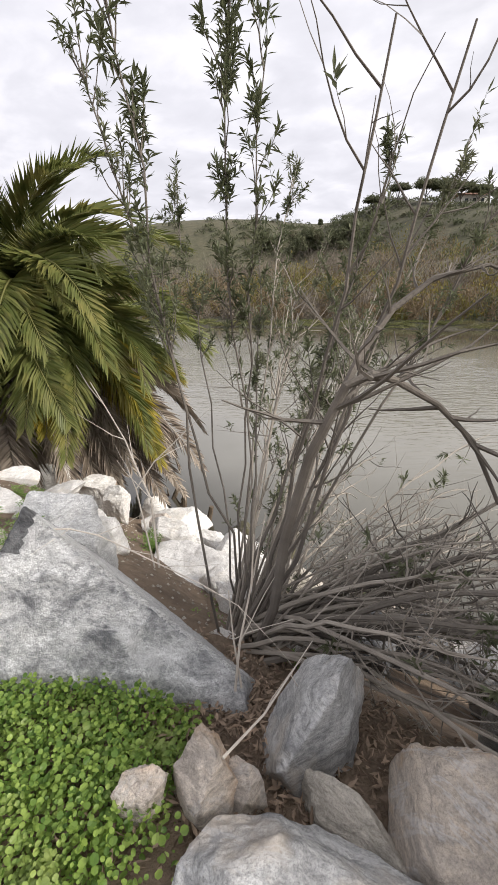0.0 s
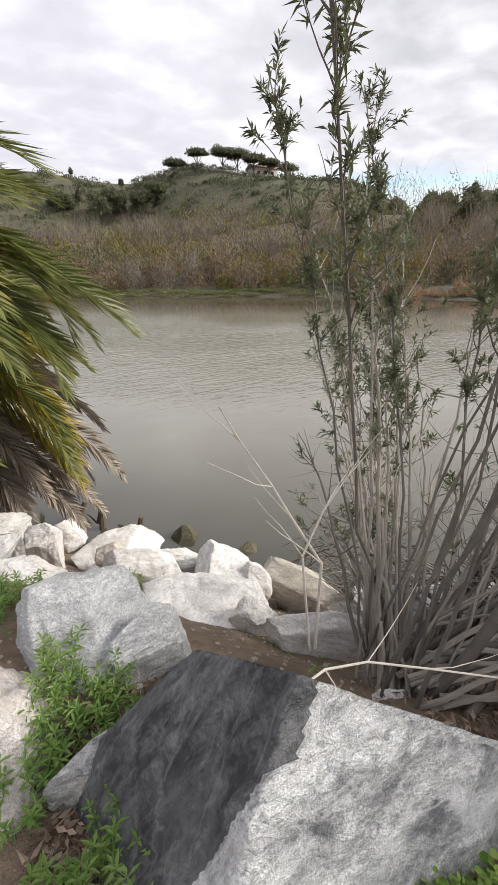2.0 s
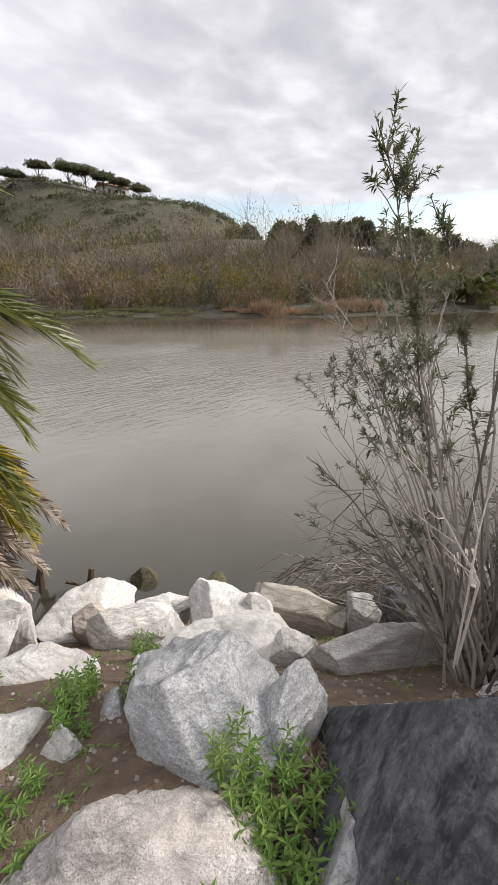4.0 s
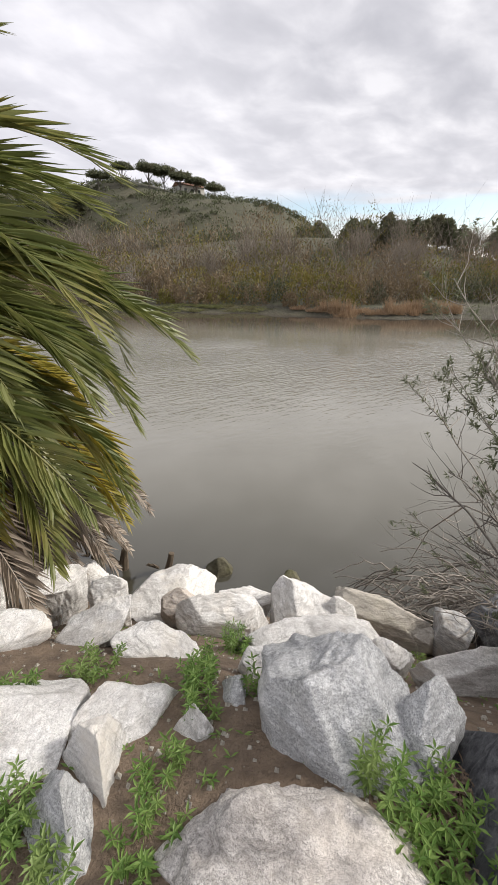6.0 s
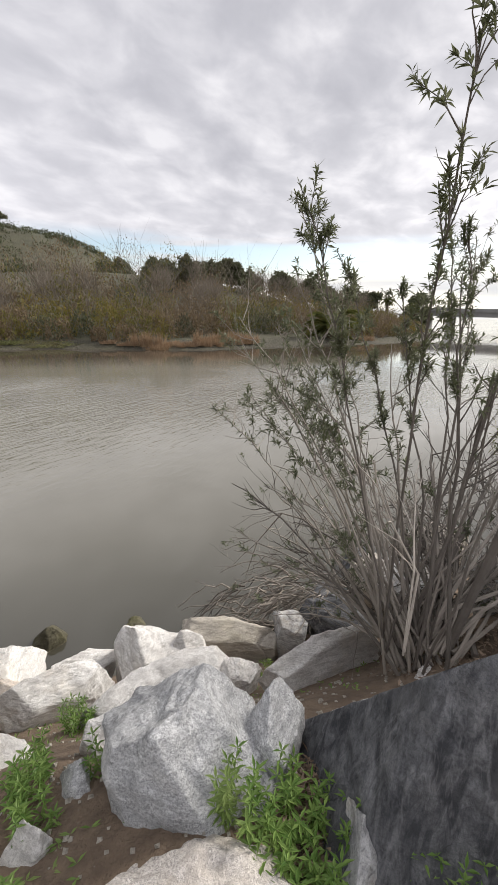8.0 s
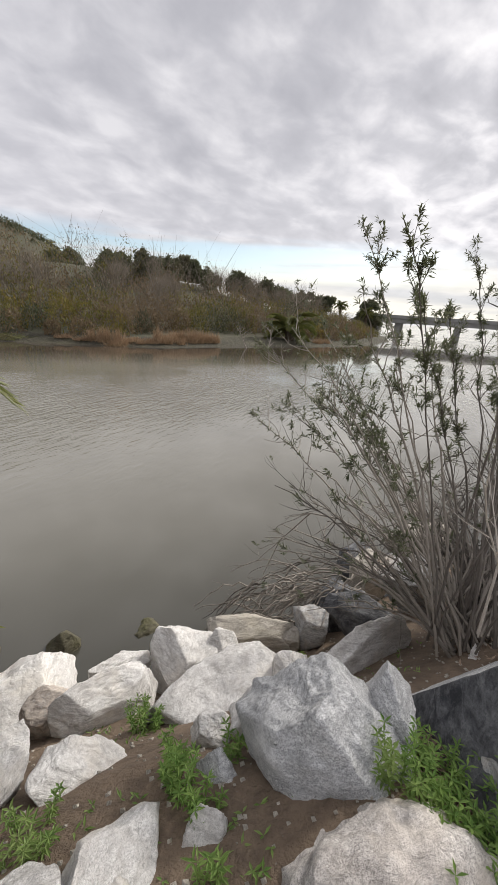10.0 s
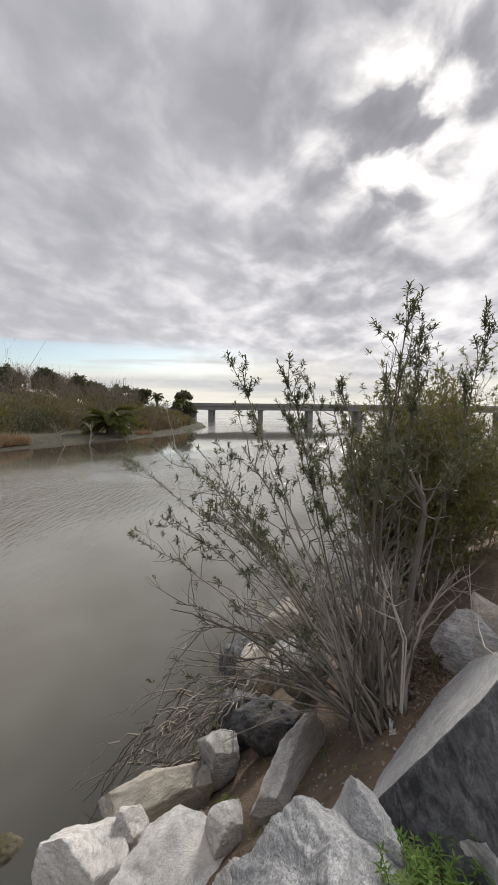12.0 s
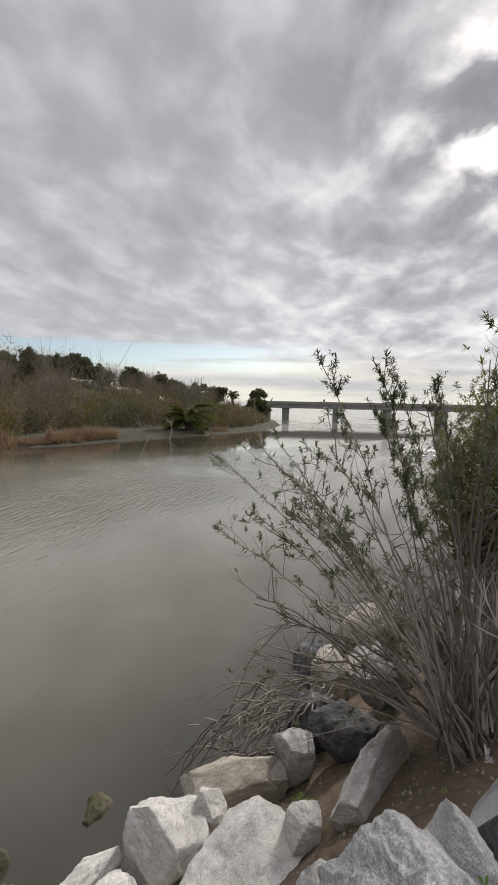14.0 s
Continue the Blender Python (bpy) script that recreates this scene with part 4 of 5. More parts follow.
def build_shrub():
    rng = random.Random(8)
    base = Vector((-0.09, 1.60, -0.06))
    root = thing("willow_shrub", base, "many-stemmed half-bare willow shrub with narrow green leaves", "shrub")
    leaves = Build()

    def foot(s=0.09):
        return base + Vector((rng.gauss(0, s), rng.gauss(0, s), rng.uniform(-0.08, 0.010)))

    # tall leafy shoots, nearly upright
    for tip, twigs in (((-0.54, 1.69, 2.20), 15), ((-0.31, 1.20, 2.16), 14), ((-0.07, 1.43, 2.20), 16), ((0.03, 1.36, 2.04), 10), ((0.49, 1.71, 1.92), 12), ((0.20, 2.47, 2.04), 13),
                       ((1.08, 1.90, 2.04), 14), ((-0.35, 2.20, 1.96), 14), ((0.71, 1.72, 1.90), 12), ((0.45, 2.00, 1.66), 14), ((0.03, 2.19, 1.78), 12)):
        p = foot(0.06)
        pts = arc(rng, p, tip, ((tip[0] - p.x) * 0.05, (tip[1] - p.y) * -0.10, 0.1), 10, 0.012)
        stem_part(rng, root, leaves, pts, rng.uniform(0.006, 0.009), 0.97, int(twigs * 1.5), BARK_DARK if rng.random() < 0.5 else BARK, size=0.038, tip_share=0.30, spread=0.36, low=0.05, reach=0.34)
    # bare upright branches
    for tip in ((0.35, 1.40, 2.08), (0.55, 1.40, 2.06), (0.62, 1.75, 1.75)):
        pts = arc(rng, foot(), tip, (0.10, 0.0, 0.1), 10, 0.010)
        stem_part(rng, root, leaves, pts, 0.011, 0.04, 9, BARK_DARK, spread=0.6)
    # the thick crooked dead trunk
    trunk = [Vector(q) for q in ((-0.02, 1.47, -0.02), (0.05, 1.42, 0.24), (0.09, 1.36, 0.62), (0.16, 1.28, 0.97), (0.20, 1.25, 1.08), (0.25, 1.24, 1.20), (0.32, 1.24, 1.23), (0.39, 1.25, 1.21), (0.53, 1.27, 1.13), (0.67, 1.30, 1.00), (0.81, 1.33, 0.76))]
    stem_part(rng, root, leaves, trunk, 0.022, 0.0, 14, BARK_DARK, sides=9, spread=0.9, label="thick crooked bare trunk")
    fork = [Vector(q) for q in ((0.24, 1.24, 1.18), (0.30, 1.28, 1.29), (0.38, 1.30, 1.40), (0.49, 1.31, 1.48), (0.64, 1.32, 1.51), (0.80, 1.34, 1.45))]
    stem_part(rng, root, leaves, fork, 0.013, 0.03, 14, BARK_DARK, spread=0.9)
    # the fan that leans over the water
    fan = [(0.25, 2.85, 1.50), (0.82, 3.20, 1.27), (0.49, 3.12, 0.80), (0.23, 2.39, 1.50), (0.62, 2.60, 1.20), (0.52, 2.92, 0.98), (0.20, 2.62, 1.15), (0.75, 2.75, 1.45)]
    fan += [(rng.uniform(0.0, 0.9), rng.uniform(2.1, 2.85), rng.uniform(0.75, 1.4)) for _ in range(3)]
    for tip in fan:
        pts = arc(rng, foot(0.07), tip, (0.0, -0.05, 0.20), 10, 0.008)
        stem_part(rng, root, leaves, pts, rng.uniform(0.007, 0.013), 0.85 if tip[2] > 0.95 else 0.5, 10, size=0.044, spread=0.55, low=0.10, reach=0.8)
    # a wide skirt of bare stems, low over the slope
    for k in range(20):
        tip = Vector((rng.uniform(0.1, 0.95), rng.uniform(2.1, 3.0), rng.uniform(-0.45, 0.5)))
        pts = arc(rng, foot(0.06), tip, (0.0, -0.05, rng.uniform(0.15, 0.35)), 9, 0.008)
        stem_part(rng, root, leaves, pts, rng.uniform(0.006, 0.012), 0.15, 8, BARK if k % 3 else BARK_DARK, size=0.042, spread=0.7)
    # inner stems, mostly bare
    for k in range(4):
        a = rng.uniform(0, 2 * math.pi)
        r, z = rng.uniform(0.2, 0.75), rng.uniform(0.6, 1.4)
        tip = Vector((max(-0.35, 0.3 + r * math.cos(a)), 1.95 + r * math.sin(a) * 0.7, z))
        pts = arc(rng, foot(0.08), tip, (rng.uniform(-0.05, 0.05), 0.0, 0.12), 9, 0.008)
        stem_part(rng, root, leaves, pts, rng.uniform(0.006, 0.013), 0.15, 7, size=0.045, spread=0.8)
    # low branches lying out over the rocks
    for k in range(72):
        ang = rng.uniform(-0.80, 0.65)
        ln = rng.uniform(0.8, 1.8)
        p = foot(0.08) + Vector((0.11, -0.06, 0.10))
        tip = p + Vector((math.cos(ang) * ln, math.sin(ang) * ln, rng.uniform(-0.30, 0.65)))
        tip.z = max(tip.z, ground_z(tip.x, tip.y) + 0.08)
        pts = arc(rng, p, tip, (0, 0, rng.uniform(0.04, 0.30)), 9, 0.008)
        stem_part(rng, root, leaves, pts, rng.uniform(0.006, 0.014) if k % 6 else 0.016, 0.02, 9, BARK if k % 3 else BARK_DARK, spread=0.8)
    part("foliage", leaves, WILLOW, root)


build_shrub()


def build_olive_shrub(x, y, w, h, seed, label, dense=1.0):
    rng = random.Random(seed)
    root = thing("olive_shrub", (x, y, ground_z(x, y)), label, "shrub", "dense bank shrubs")
    leaves = Build()
    for k in range(int(46 * dense)):
        a, r = rng.uniform(0, 2 * math.pi), math.sqrt(rng.random())
        tip = root.location + Vector((w * r * math.cos(a), w * r * math.sin(a), h * (1.02 - 0.42 * r * r) * rng.uniform(0.75, 1.0)))
        p = root.location + Vector((rng.gauss(0, 0.18) * w, rng.gauss(0, 0.18) * w, -0.05))
        stem_part(rng, root, leaves, arc(rng, p, tip, (0, 0, 0.15), 8, 0.010), rng.uniform(0.008, 0.016), 0.9, 22, size=0.06, tip_share=0.6, spread=0.75)
    for _ in range(int(2600 * dense)):
        a, r = rng.uniform(0, 2 * math.pi), rng.random() ** 0.4
        z = h * (1.0 - 0.42 * r * r) * rng.uniform(0.55, 0.98)
        tuft(rng, leaves, (w * r * math.cos(a), w * r * math.sin(a), z), (math.cos(a), math.sin(a), 1.2), 3, 0.06)
    part("foliage", leaves, OLIVE, root)


build_olive_shrub(1.88, 0.60, 0.85, 2.40, 15, "dense olive-green shrub with bare lower stems")
build_olive_shrub(2.9, -0.2, 1.1, 2.6, 16, "tall dense olive-green shrub on the bank")


def build_debris():
    """Fallen twigs heaped above the waterline."""
    rng = random.Random(21)
    root = thing("branch_pile", (0.75, 2.75, -0.9), "tangled pile of fallen bare grey branches at the waterline", "branches")
    for k in range(130):
        p = Vector((rng.uniform(0.70, 1.55), 0, 0))
        p.y = 2.85 - 0.55 * (p.x - 0.9) + rng.uniform(-0.35, 0.30)
        p.z = max(ground_z(p.x, p.y), WATER_Z) + rng.uniform(0.12, 0.62)
        ln = rng.uniform(0.4, 0.9)
        ang = rng.gauss(2.45, 0.5)
        tip = p + Vector((math.cos(ang) * ln, math.sin(ang) * ln * 0.8, 0))
        tip.z = max(ground_z(tip.x, tip.y), WATER_Z) + rng.uniform(0.04, 0.42)
        if tip.x < 0.45:
            continue
        pts = [q - root.location for q in arc(rng, p, tip, (0, 0, rng.uniform(0.05, 0.3)), 8, 0.010)]
        b = Build()
        b.tube(pts, rng.uniform(0.005, 0.012), 0.003, 5)
        for _ in range(2):
            i = rng.randint(2, 6)
            b.tube(wander(rng, pts[i], (pts[i + 1] - pts[i]).normalized() + Vector((rng.gauss(0, .6), rng.gauss(0, .6), 0.2)), ln * 0.3, 4, 0, 0.15), 0.004, 0.0015, 4)
        part("twig", b, BARK if k % 3 else BARK_DARK, root)
    b = Build()
    q = [Vector(c) - root.location for c in ((0.2, 2.0, -0.1), (0.42, 2.4, 0.22), (0.62, 2.68, 0.10), (0.74, 2.95, -0.3), (0.82, 3.1, -0.75))]
    b.tube(q, 0.009, 0.003, 6)
    for i, d in ((2, (-0.4, 0.9, -0.1)), (2, (0.5, 0.6, -0.3)), (3, (-0.3, 0.6, -0.6))):
        b.tube(wander(rng, q[i], d, 0.35, 5, -0.05, 0.12), 0.004, 0.0015, 4)
    part("twig", b, BARK, root)


build_debris()


def dead_stick(pts, r, seed, label):
    rng = random.Random(seed)
    b = Build()
    b.tube(pts, r, r * 0.4, 6)
    pts = [Vector(p) for p in pts]
    for i in range(1, len(pts) - 1):
        b.tube(wander(rng, pts[i], (pts[i + 1] - pts[i]).normalized() + Vector((rng.gauss(0, 0.7), rng.gauss(0, 0.7), rng.gauss(0.3, 0.4))), 0.22, 4, 0.0, 0.1), r * 0.5, r * 0.15, 4)
    ob = b.object("dead_stick", DEAD, at=pts[0])
    return tagged(ob, label, "stick", "dead sticks on the bank")


dead_stick([(-0.09, 1.03, 0.27), (-0.07, 1.05, 0.45), (-0.03, 1.06, 0.66), (-0.02, 1.07, 0.82)], 0.005, 1, "thin bleached dead stick standing by the shrub")
dead_stick([(-0.07, 1.04, 0.27), (-0.09, 1.06, 0.45), (-0.10, 1.08, 0.62)], 0.004, 2, "short bleached dead stick in leaf litter")
dead_stick([(-0.10, 0.74, 0.42), (0.0, 0.86, 0.40), (0.08, 0.98, 0.40), (0.16, 1.10, 0.40)], 0.004, 3, "grey dead stick across the leaf litter")
dead_stick([(-0.75, 1.27, 0.72), (-0.66, 1.295, 0.705), (-0.56, 1.285, 0.685), (-0.44, 1.23, 0.665), (-0.31, 1.17, 0.64), (-0.18, 1.10, 0.625), (-0.07, 1.06, 0.58), (-0.03, 1.14, 0.40)], 0.003, 5, "long bleached dead branch across the slate boulder")
dead_stick([(-0.46, 1.61, 0.30), (-0.46, 1.61, 0.65), (-0.53, 1.67, 0.79), (-0.57, 1.71, 0.88), (-0.65, 1.75, 1.02), (-0.70, 1.76, 1.12)], 0.005, 11, "forked bleached dead twig behind the slate boulder")
dead_stick([(-0.48, 1.61, 0.30), (-0.52, 1.62, 0.69), (-0.44, 1.65, 0.80), (-0.36, 1.67, 0.87), (-0.28, 1.67, 0.95)], 0.004, 12, "thin bleached dead twig behind the slate boulder")
dead_stick([(-1.00, 1.62, 0.16), (-1.06, 1.78, 0.14), (-1.20, 1.86, 0.16)], 0.006, 7, "short dry stick beneath weeds")
dead_stick([(-0.96, 1.36, 0.16), (-1.02, 1.62, 0.17), (-1.08, 1.78, 0.19)], 0.004, 8, "thin dry stick beside the slate boulder")




# ---- weeds ----
def weed(x, y, z, h, w, n, seed, label, mat=None, size=0.034):
    rng = random.Random(seed)
    root = thing("weed_clump", (x, y, z), label, "weed", "green weeds among boulders")
    b, leaves = Build(), Build()
    for k in range(n):
        a, r = rng.uniform(0, 2 * math.pi), math.sqrt(rng.random())
        tip = Vector((w * r * math.cos(a), w * r * math.sin(a), h * rng.uniform(0.45, 1.0) * (1.1 - 0.4 * r)))
        p = Vector((tip.x * 0.55, tip.y * 0.55, -0.03))
        pts = arc(rng, p, tip, (0, 0, 0.02), 6, 0.004)
        b.tube(pts, 0.0025, 0.001, 4)
        for i in range(1, 7):
            d = (pts[i] - pts[i - 1]).normalized()
            for j in range(6 if i == 6 else 4):
                q = a + j * 1.57 + i * 0.8
                v = d * (0.6 if i == 6 else 0.25) + Vector((math.cos(q), math.sin(q), rng.uniform(-0.1, 0.3)))
                leaves.leaf(pts[i], v, size * 0.24, size * rng.uniform(0.6, 1.15), 0.2)
    part("stalk", b, WEED, root)
    part("foliage", leaves, mat or WEED, root)


for k, (x, y, h, w, n) in enumerate(((-1.22, 1.86, 0.20, 0.09, 18), (-1.12, 1.76, 0.15, 0.12, 20), (-1.28, 1.76, 0.13, 0.10, 12), (-1.06, 1.64, 0.17, 0.11, 16), (-1.18, 1.62, 0.14, 0.10, 12), (-1.46, 2.46, 0.20, 0.07, 14), (-1.38, 2.56, 0.17, 0.08, 12), (-1.50, 2.36, 0.12, 0.06, 9),
                                      (-1.72, 2.82, 0.11, 0.10, 12), (-1.82, 2.74, 0.08, 0.09, 9), (-1.76, 2.12, 0.10, 0.10, 16), (-1.66, 2.22, 0.09, 0.11, 12), (-2.06, 2.34, 0.13, 0.12, 18), (-2.04, 2.16, 0.12, 0.12, 16), (-2.00, 2.72, 0.12, 0.08, 12),
                                      (-1.28, 2.38, 0.20, 0.04, 6), (-1.34, 1.72, 0.10, 0.12, 14), (-1.32, 1.58, 0.16, 0.12, 14), (-0.97, 1.30, 0.36, 0.05, 9), (-1.04, 1.24, 0.26, 0.10, 16), (-1.14, 1.36, 0.17, 0.12, 18), (-1.10, 1.16, 0.15, 0.12, 16), (-1.24, 1.30, 0.13, 0.12, 14))):
    weed(x, y, ground_z(x, y), h, w, int(n * 0.8), 500 + k, "bright green weed clump growing between boulders")
# weeds in pockets of soil on the slope
weed(-0.95, 3.05, ground_z(-0.95, 3.05), 0.22, 0.10, 18, 540, "bright green weed clump beside the cream block")
weed(0.10, 2.42, ground_z(0.10, 2.42), 0.05, 0.12, 14, 541, "low yellow-green moss and weeds in soil", COVER, 0.03)


def build_cover():
    """Round-leaved ground cover beside the path."""
    rng = random.Random(61)
    b = Build()
    for _ in range(21000):
        x, y = rng.uniform(-1.05, -0.16), rng.uniform(0.15, 1.14)
        edge = (x + 0.33 - 0.18 * (y - 0.6)) + 0.10 * noise.noise(Vector((x * 5, y * 5, 1)))
        if edge > 0 and rng.random() > math.exp(-edge * 18):
            continue
        if y > 1.05 - 0.1 * (x + 0.6) + 0.05 * noise.noise(Vector((x * 7, y * 7, 2))):
            continue
        z = ground_z(x, y) + rng.uniform(0.015, 0.11) * (0.75 + 0.5 * noise.noise(Vector((x * 6, y * 6, 4))))
        a = rng.uniform(0, 2 * math.pi)
        d = Vector((math.cos(a), math.sin(a), rng.uniform(-1.3, 1.4)))
        k = rng.uniform(0.5, 1.25)
        b.round_leaf((x, y, z), d, k * rng.uniform(0.010, 0.019))
    tagged(b.object("ground_cover", COVER), "bright green round-leaved ground cover beside the path", "ground cover", kind="stuff")
    lit = Build()
    for _ in range(4200):
        x, y = rng.gauss(0.0, 0.28), rng.gauss(1.0, 0.22)
        if rng.random() < 0.25:
            x, y = rng.uniform(-1.3, -0.9), rng.uniform(1.35, 1.8)
        a = rng.uniform(0, 2 * math.pi)
        lit.leaf((x, y, ground_z(x, y) + rng.uniform(0.004, 0.03)), (math.cos(a), math.sin(a), rng.uniform(-0.2, 0.4)), rng.uniform(0.003, 0.015), rng.uniform(0.015, 0.05), rng.uniform(-0.3, 0.4))
    tagged(lit.object("leaf_litter", LITTER), "dry brown leaf litter and twigs on soil", "leaf litter", kind="stuff")
    # small sprigs and gravel over the slope
    sp = Build()
    for _ in range(1500):
        x, y = rng.uniform(-2.5, 0.6), rng.uniform(1.4, 3.9)
        if noise.noise(Vector((x * 2.2, y * 2.2, 9))) < 0.12 or bank_d(x, y) < 0.5:
            continue
        z = ground_z(x, y)
        for _ in range(3):
            a = rng.uniform(0, 2 * math.pi)
            sp.leaf((x, y, z), (math.cos(a), math.sin(a), rng.uniform(0.2, 1.0)), 0.008, rng.uniform(0.015, 0.04), 0.1)
    tagged(sp.object("small_sprigs", WEED), "small green sprigs scattered over soil", "weeds", kind="stuff")
    gr = Build()
    for _ in range(1800):
        x, y = rng.uniform(-2.6, 0.8), rng.uniform(1.2, 4.0)
        if bank_d(x, y) < 0.3:
            continue
        p, s = Vector((x, y, ground_z(x, y))), rng.uniform(0.004, 0.014)
        i = len(gr.v)
        gr.v += [p + Vector((rng.uniform(-1, 1) * 0.3 + c[0], c[1], c[2])) * s for c in ((1, 0, 0), (0, 1, 0.2), (-1, 0.1, 0), (0, -1, 0.1), (0.1, 0, 0.9))]
        gr.f += [(i, i + 1, i + 4), (i + 1, i + 2, i + 4), (i + 2, i + 3, i + 4), (i + 3, i, i + 4)]
    tagged(gr.object("gravel", ROCK_BROWN), "small pebbles scattered over soil", "gravel", kind="stuff")


build_cover()


# ---- palms ----
def frond_mesh(rng, length, droop, leaf_len, pairs=78, width=0.026):
    """A feather leaf along +x from the origin, bending down; returns rachis and leaflets."""
    rachis, leaflets = Build(), Build()
    pts = []
    ang, p = 0.0, Vector((0, 0, 0))
    steps = 14
    for i in range(steps + 1):
        pts.append(p.copy())
        ang -= droop / steps * (0.4 + 1.3 * i / steps)
        p = p + Vector((math.cos(ang), 0, math.sin(ang))) * (length / steps)
    rachis.tube(pts, 0.016 * length / 2.4, 0.003, 5)
    for k in range(pairs):
        t = (0.12 + 0.88 * (k + 0.5) / pairs) * steps
        i = min(int(t), steps - 1)
        q = pts[i].lerp(pts[i + 1], t - i)
        d = (pts[i + 1] - pts[i]).normalized()
        s = t / steps
        ln = leaf_len * (0.45 + 1.0 * math.sin(math.pi * min(0.98, 0.12 + s * 0.86)) ** 0.8) * rng.uniform(0.9, 1.08)
        if s > 0.9:
            ln *= 0.75
        up = Vector((-d.z, 0, d.x))
        for side in (-1, 1):
            v = d * (0.55 + 0.75 * s) + Vector((0, side, 0)) * (1.0 - 0.35 * s) + up * rng.uniform(0.10, 0.45)
            leaflets.leaf(q, v, width * rng.uniform(0.8, 1.2), ln, rng.uniform(0.05, 0.30), up)
    return rachis, leaflets


def build_palm(name, label, at, trunk_h, trunk_r, fronds, group=""):
    """fronds: (heading, pitch, length, droop, material)"""
    root = thing(name, at, label, "palm", group)
    rng = random.Random(int(abs(at[0]) * 100) + 3)
    b = Build()
    pts = [Vector((0, 0, -0.4 + (trunk_h + 0.4) * i / 10)) for i in range(11)]
    for i, p in enumerate(pts[:-1]):
        b.tube([p, p + Vector((0, 0, (trunk_h + 0.4) / 10 * 1.15))], trunk_r * (1.0 + 0.10 * (i % 2)), trunk_r * (1.12 + 0.1 * (i % 2)), 12)
    for k in range(60):
        a, z = k * 2.4, trunk_h * (0.35 + 0.62 * k / 60)
        c = Vector((math.cos(a), math.sin(a), 0))
        b.tube([c * trunk_r + Vector((0, 0, z)), c * (trunk_r * 1.35) + Vector((0, 0, z + 0.10)), c * (trunk_r * 1.5) + Vector((0, 0, z + 0.22))], 0.04, 0.018, 5)
    part("trunk", b, PALM_TRUNK, root)
    for heading, pitch, length, droop, mat, leaf in fronds:
        rach, lf = frond_mesh(rng, length, droop, leaf)
        f = rach.object("frond", PALM_DEAD if mat is PALM_DEAD else PALM_YELLOW if mat is PALM_YELLOW else OLIVE, root)
        f.matrix_basis = pose(0, 0, trunk_h, rng.uniform(-25, 25), -pitch, heading)
        part("blade", lf, mat, f, "dry brown leaflets" if mat is PALM_DEAD else "yellowing leaflets" if mat is PALM_YELLOW else "")


def palm_fronds(rng, counts, length, leaf, lo=-180, hi=180):
    out = []
    for n, p0, p1, droop, mat in counts:
        for k in range(n):
            out.append((lo + (hi - lo) * (k + rng.random()) / n, rng.uniform(p0, p1), length * rng.uniform(0.85, 1.1), droop * rng.uniform(0.8, 1.2), mat, leaf))
    return out


PALM_AT = (-3.05, 5.55)
rng_palm = random.Random(77)
build_palm("date_palm", "large date palm with green, yellow and dead grey fronds", (*PALM_AT, ground_z(*PALM_AT)), 2.5, 0.28,
           palm_fronds(rng_palm, ((12, 62, 86, 1.7, PALM_GREEN), (14, 36, 60, 1.7, PALM_GREEN), (13, 14, 34, 1.5, PALM_GREEN), (8, -6, 8, 1.0, PALM_GREEN), (7, -14, 0, 0.9, PALM_YELLOW), (22, -32, -14, 0.7, PALM_DEAD), (26, -56, -30, 0.4, PALM_DEAD)), 2.65, 0.32)
           + palm_fronds(rng_palm, ((5, 34, 60, 1.8, PALM_GREEN), (5, 14, 34, 1.5, PALM_GREEN), (4, -2, 12, 1.2, PALM_GREEN), (3, -14, -2, 0.9, PALM_YELLOW), (5, -30, -14, 0.7, PALM_DEAD)), 2.65, 0.32, -88, -30)
           + palm_fronds(rng_palm, ((7, -44, -28, 0.5, PALM_DEAD), (4, -26, -16, 0.8, PALM_DEAD)), 2.9, 0.28, -72, -10)
           + palm_fronds(rng_palm, ((4, 26, 44, 1.7, PALM_GREEN), (4, 6, 22, 1.3, PALM_GREEN)), 2.85, 0.32, -70, -12))
for k, (az, dist, th, ln, tr) in enumerate(((70.2, 47, 1.3, 3.3, 0.45), (76.6, 98, 5.0, 1.7, 0.25), (72.6, 96, 3.4, 1.8, 0.25), (74.0, 98, 3.2, 1.8, 0.25), (80.0, 104, 4.2, 2.0, 0.25), (68.0, 96, 3.6, 1.9, 0.25))):
    x, y = polar(az, dist)
    r2 = random.Random(k + 900)
    build_palm("far_palm", "dark green palm standing above the far brush" if k else "broad low dark green palm at the far waterline", (x, y, ground_z(x, y)), th, tr,
               palm_fronds(r2, ((9, 40, 75, 1.3, PALM_GREEN), (11, 5, 35, 1.3, PALM_GREEN), (8, -25, 0, 0.8, PALM_GREEN)), ln, ln * 0.22), "far palms")


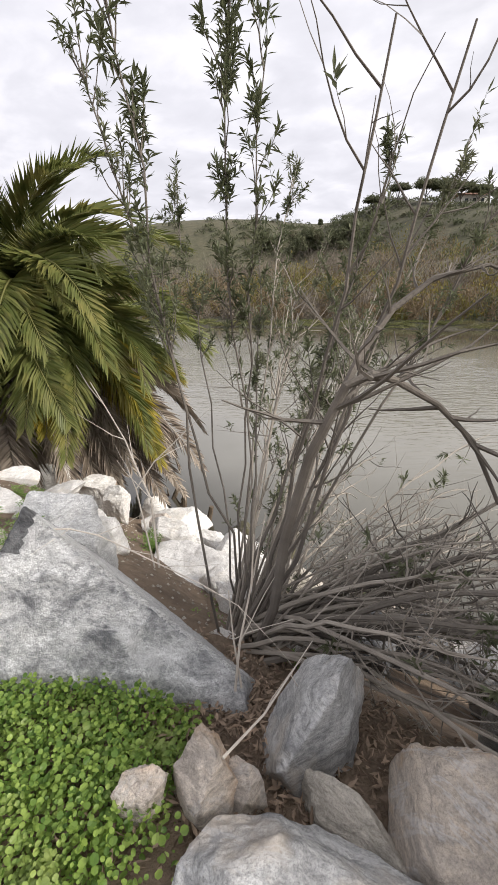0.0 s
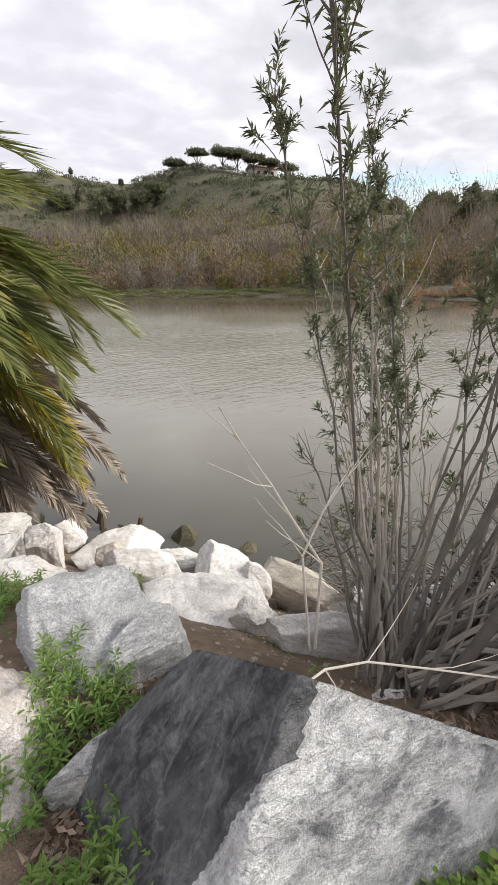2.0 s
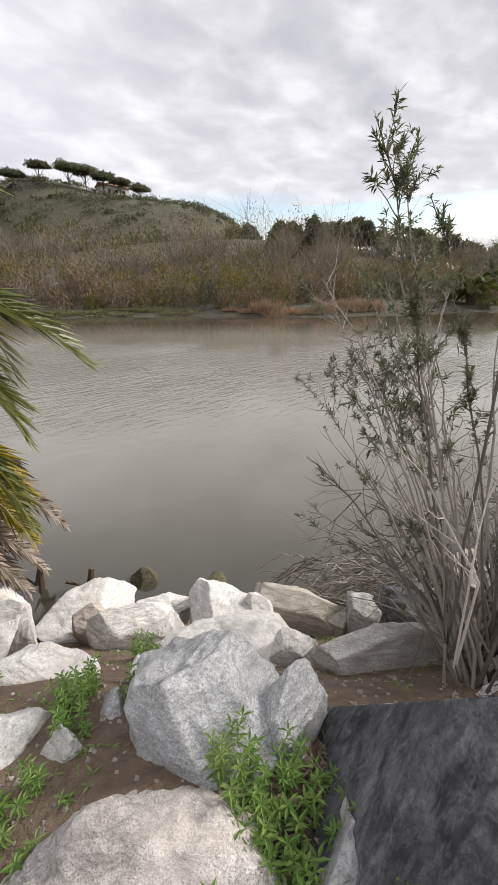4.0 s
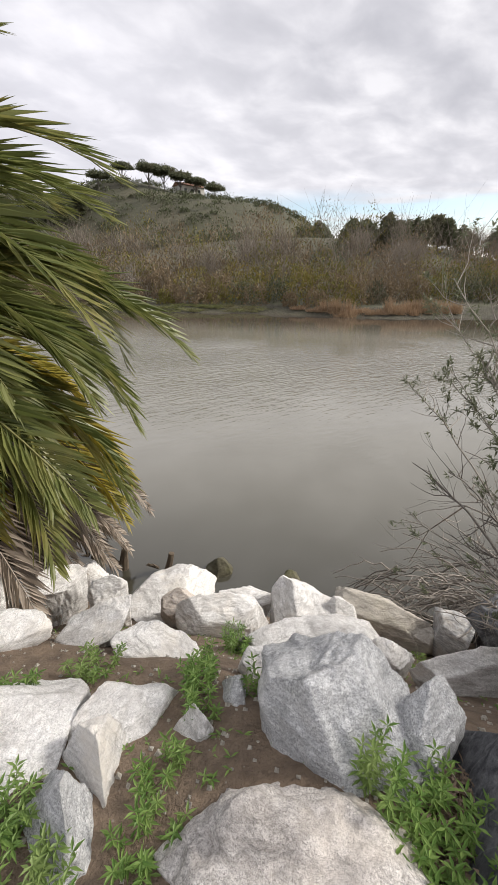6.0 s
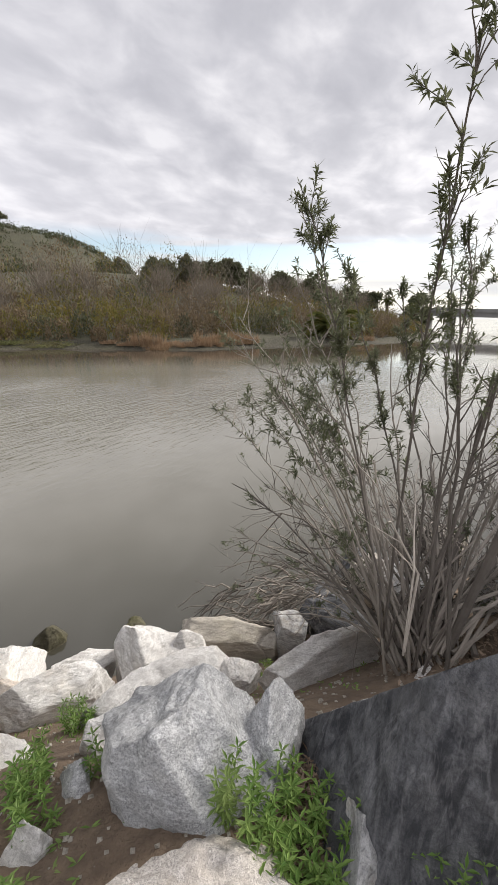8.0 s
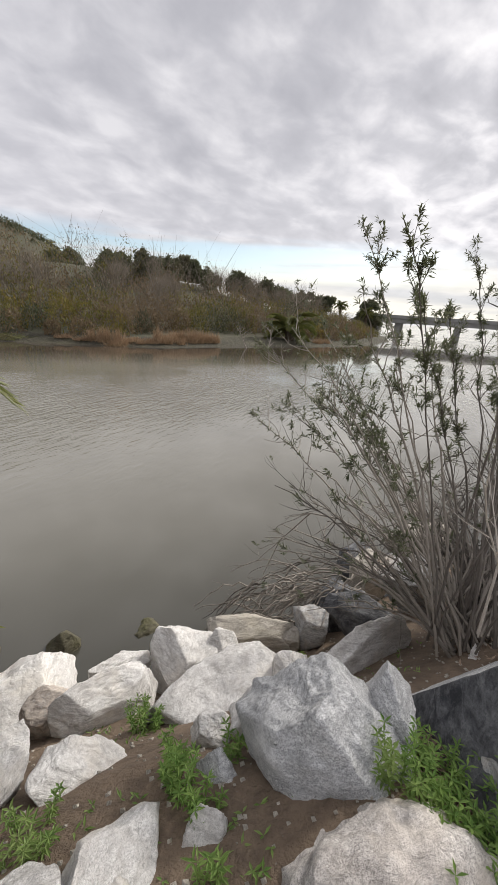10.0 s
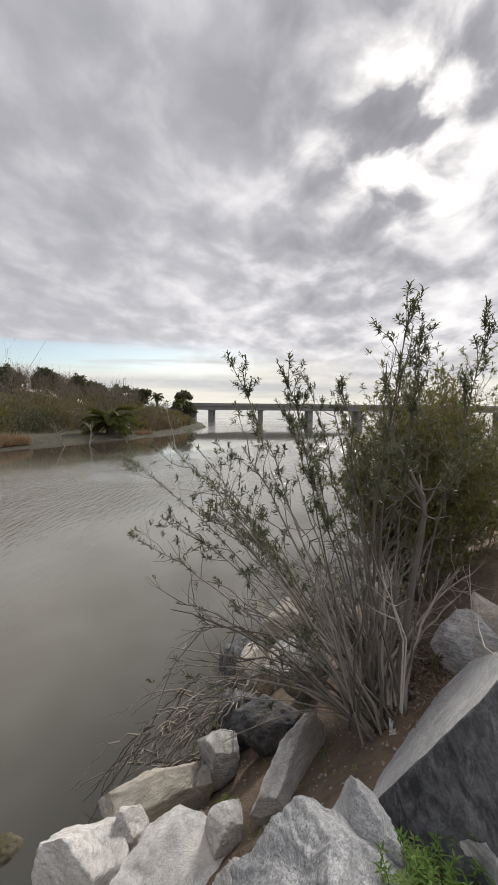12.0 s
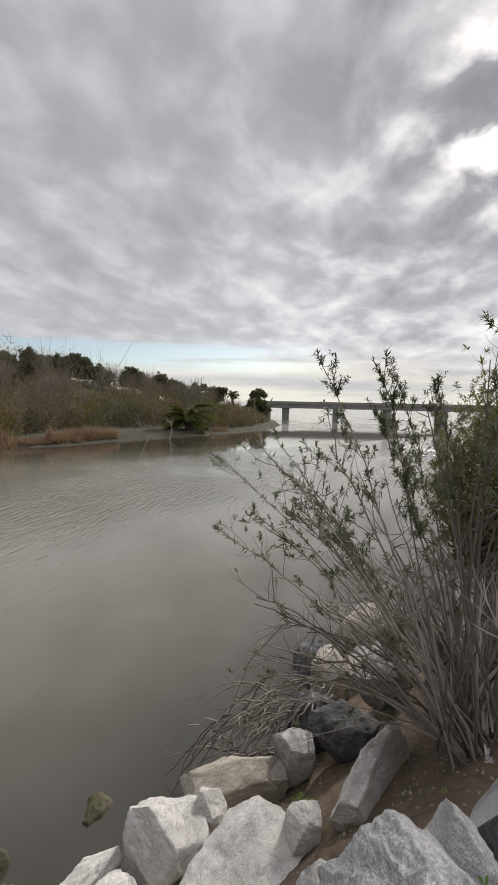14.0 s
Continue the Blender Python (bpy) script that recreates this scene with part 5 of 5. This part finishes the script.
# ---- bare dead trees and a fallen trunk on the far shore ----
def bare_tree(x, y, h, seed, label, lean=(0.2, 0, 1)):
    rng = random.Random(seed)
    root = thing("bare_tree", (x, y, ground_z(x, y)), label, "tree", "bare dead trees")
    b = Build()
    main = wander(rng, (0, 0, -0.1), lean, h, 8, 0.0, 0.10)
    b.tube(main, 0.035 * h, 0.008 * h, 6)
    part("trunk", b, BARK, root)
    for k in range(7):
        i = rng.randint(2, 7)
        b = Build()
        br = wander(rng, main[i], Vector((rng.gauss(0, 0.8), rng.gauss(0, 0.8), rng.uniform(0.3, 1.0))), h * rng.uniform(0.25, 0.5), 5, 0.05, 0.16)
        b.tube(br, 0.015 * h, 0.004 * h, 4)
        for j in (2, 3, 4):
            b.tube(wander(rng, br[j], (br[j] - br[j - 1]) + Vector((rng.gauss(0, 0.2), rng.gauss(0, 0.2), 0.1)), h * 0.16, 3, 0.0, 0.2), 0.006 * h, 0.002 * h, 3)
        part("branch", b, BARK, root)


for k, (az, dist, h, lean) in enumerate(((64.6, 37, 2.2, (-0.5, 0.3, 1)), (67.3, 38, 2.4, (0.1, 0, 1)), (20.5, 45, 3.2, (-0.9, 0, 0.5)), (22.5, 44.5, 2.6, (0.5, 0, 0.9)), (47.0, 52, 4.0, (0.1, 0, 1)))):
    bare_tree(*polar(az, dist), h, 700 + k, "bare grey dead tree at the far shore", lean)


def lamp_post(az, dist, h):
    x, y = polar(az, dist)
    root = thing("lamp_post", (x, y, ground_z(x, y)), "thin grey lamp post near the bridge", "lamp post")
    b = Build(); b.tube([(0, 0, -0.2), (0, 0, h)], 0.12, 0.07, 8)
    part("pole", b, METAL, root)
    b = Build(); b.tube([(0, 0, h), (0.3, 0, h + 0.25), (1.2, 0, h + 0.3)], 0.05, 0.04, 6); b.box(1.0, 1.7, -0.15, 0.15, h + 0.24, h + 0.36)
    part("lamp_head", b, METAL, root)


lamp_post(72.2, 110, 8.5)


def palm_stub(x, y, h, seed):
    """The stump of a cut frond standing in the shallows."""
    rng = random.Random(seed)
    b = Build()
    b.tube(wander(rng, (0, 0, -0.3), (0.1, 0, 1), h + 0.3, 5, 0, 0.08), 0.05, 0.03, 7)
    for k in range(4):
        b.tube(wander(rng, (0, 0, h * 0.3), (rng.gauss(0, 0.5), rng.gauss(0, 0.5), 1), h * 0.6, 3, 0, 0.1), 0.015, 0.005, 4)
    ob = b.object("palm_stub", PALM_TRUNK)
    ob.location = (x, y, WATER_Z)
    tagged(ob, "dark wet palm stub standing in shallow water", "stump", "stubs in the shallows")


palm_stub(-1.10, 5.10, 0.30, 1)
palm_stub(-0.78, 4.85, 0.24, 2)
palm_stub(-1.35, 5.45, 0.20, 3)
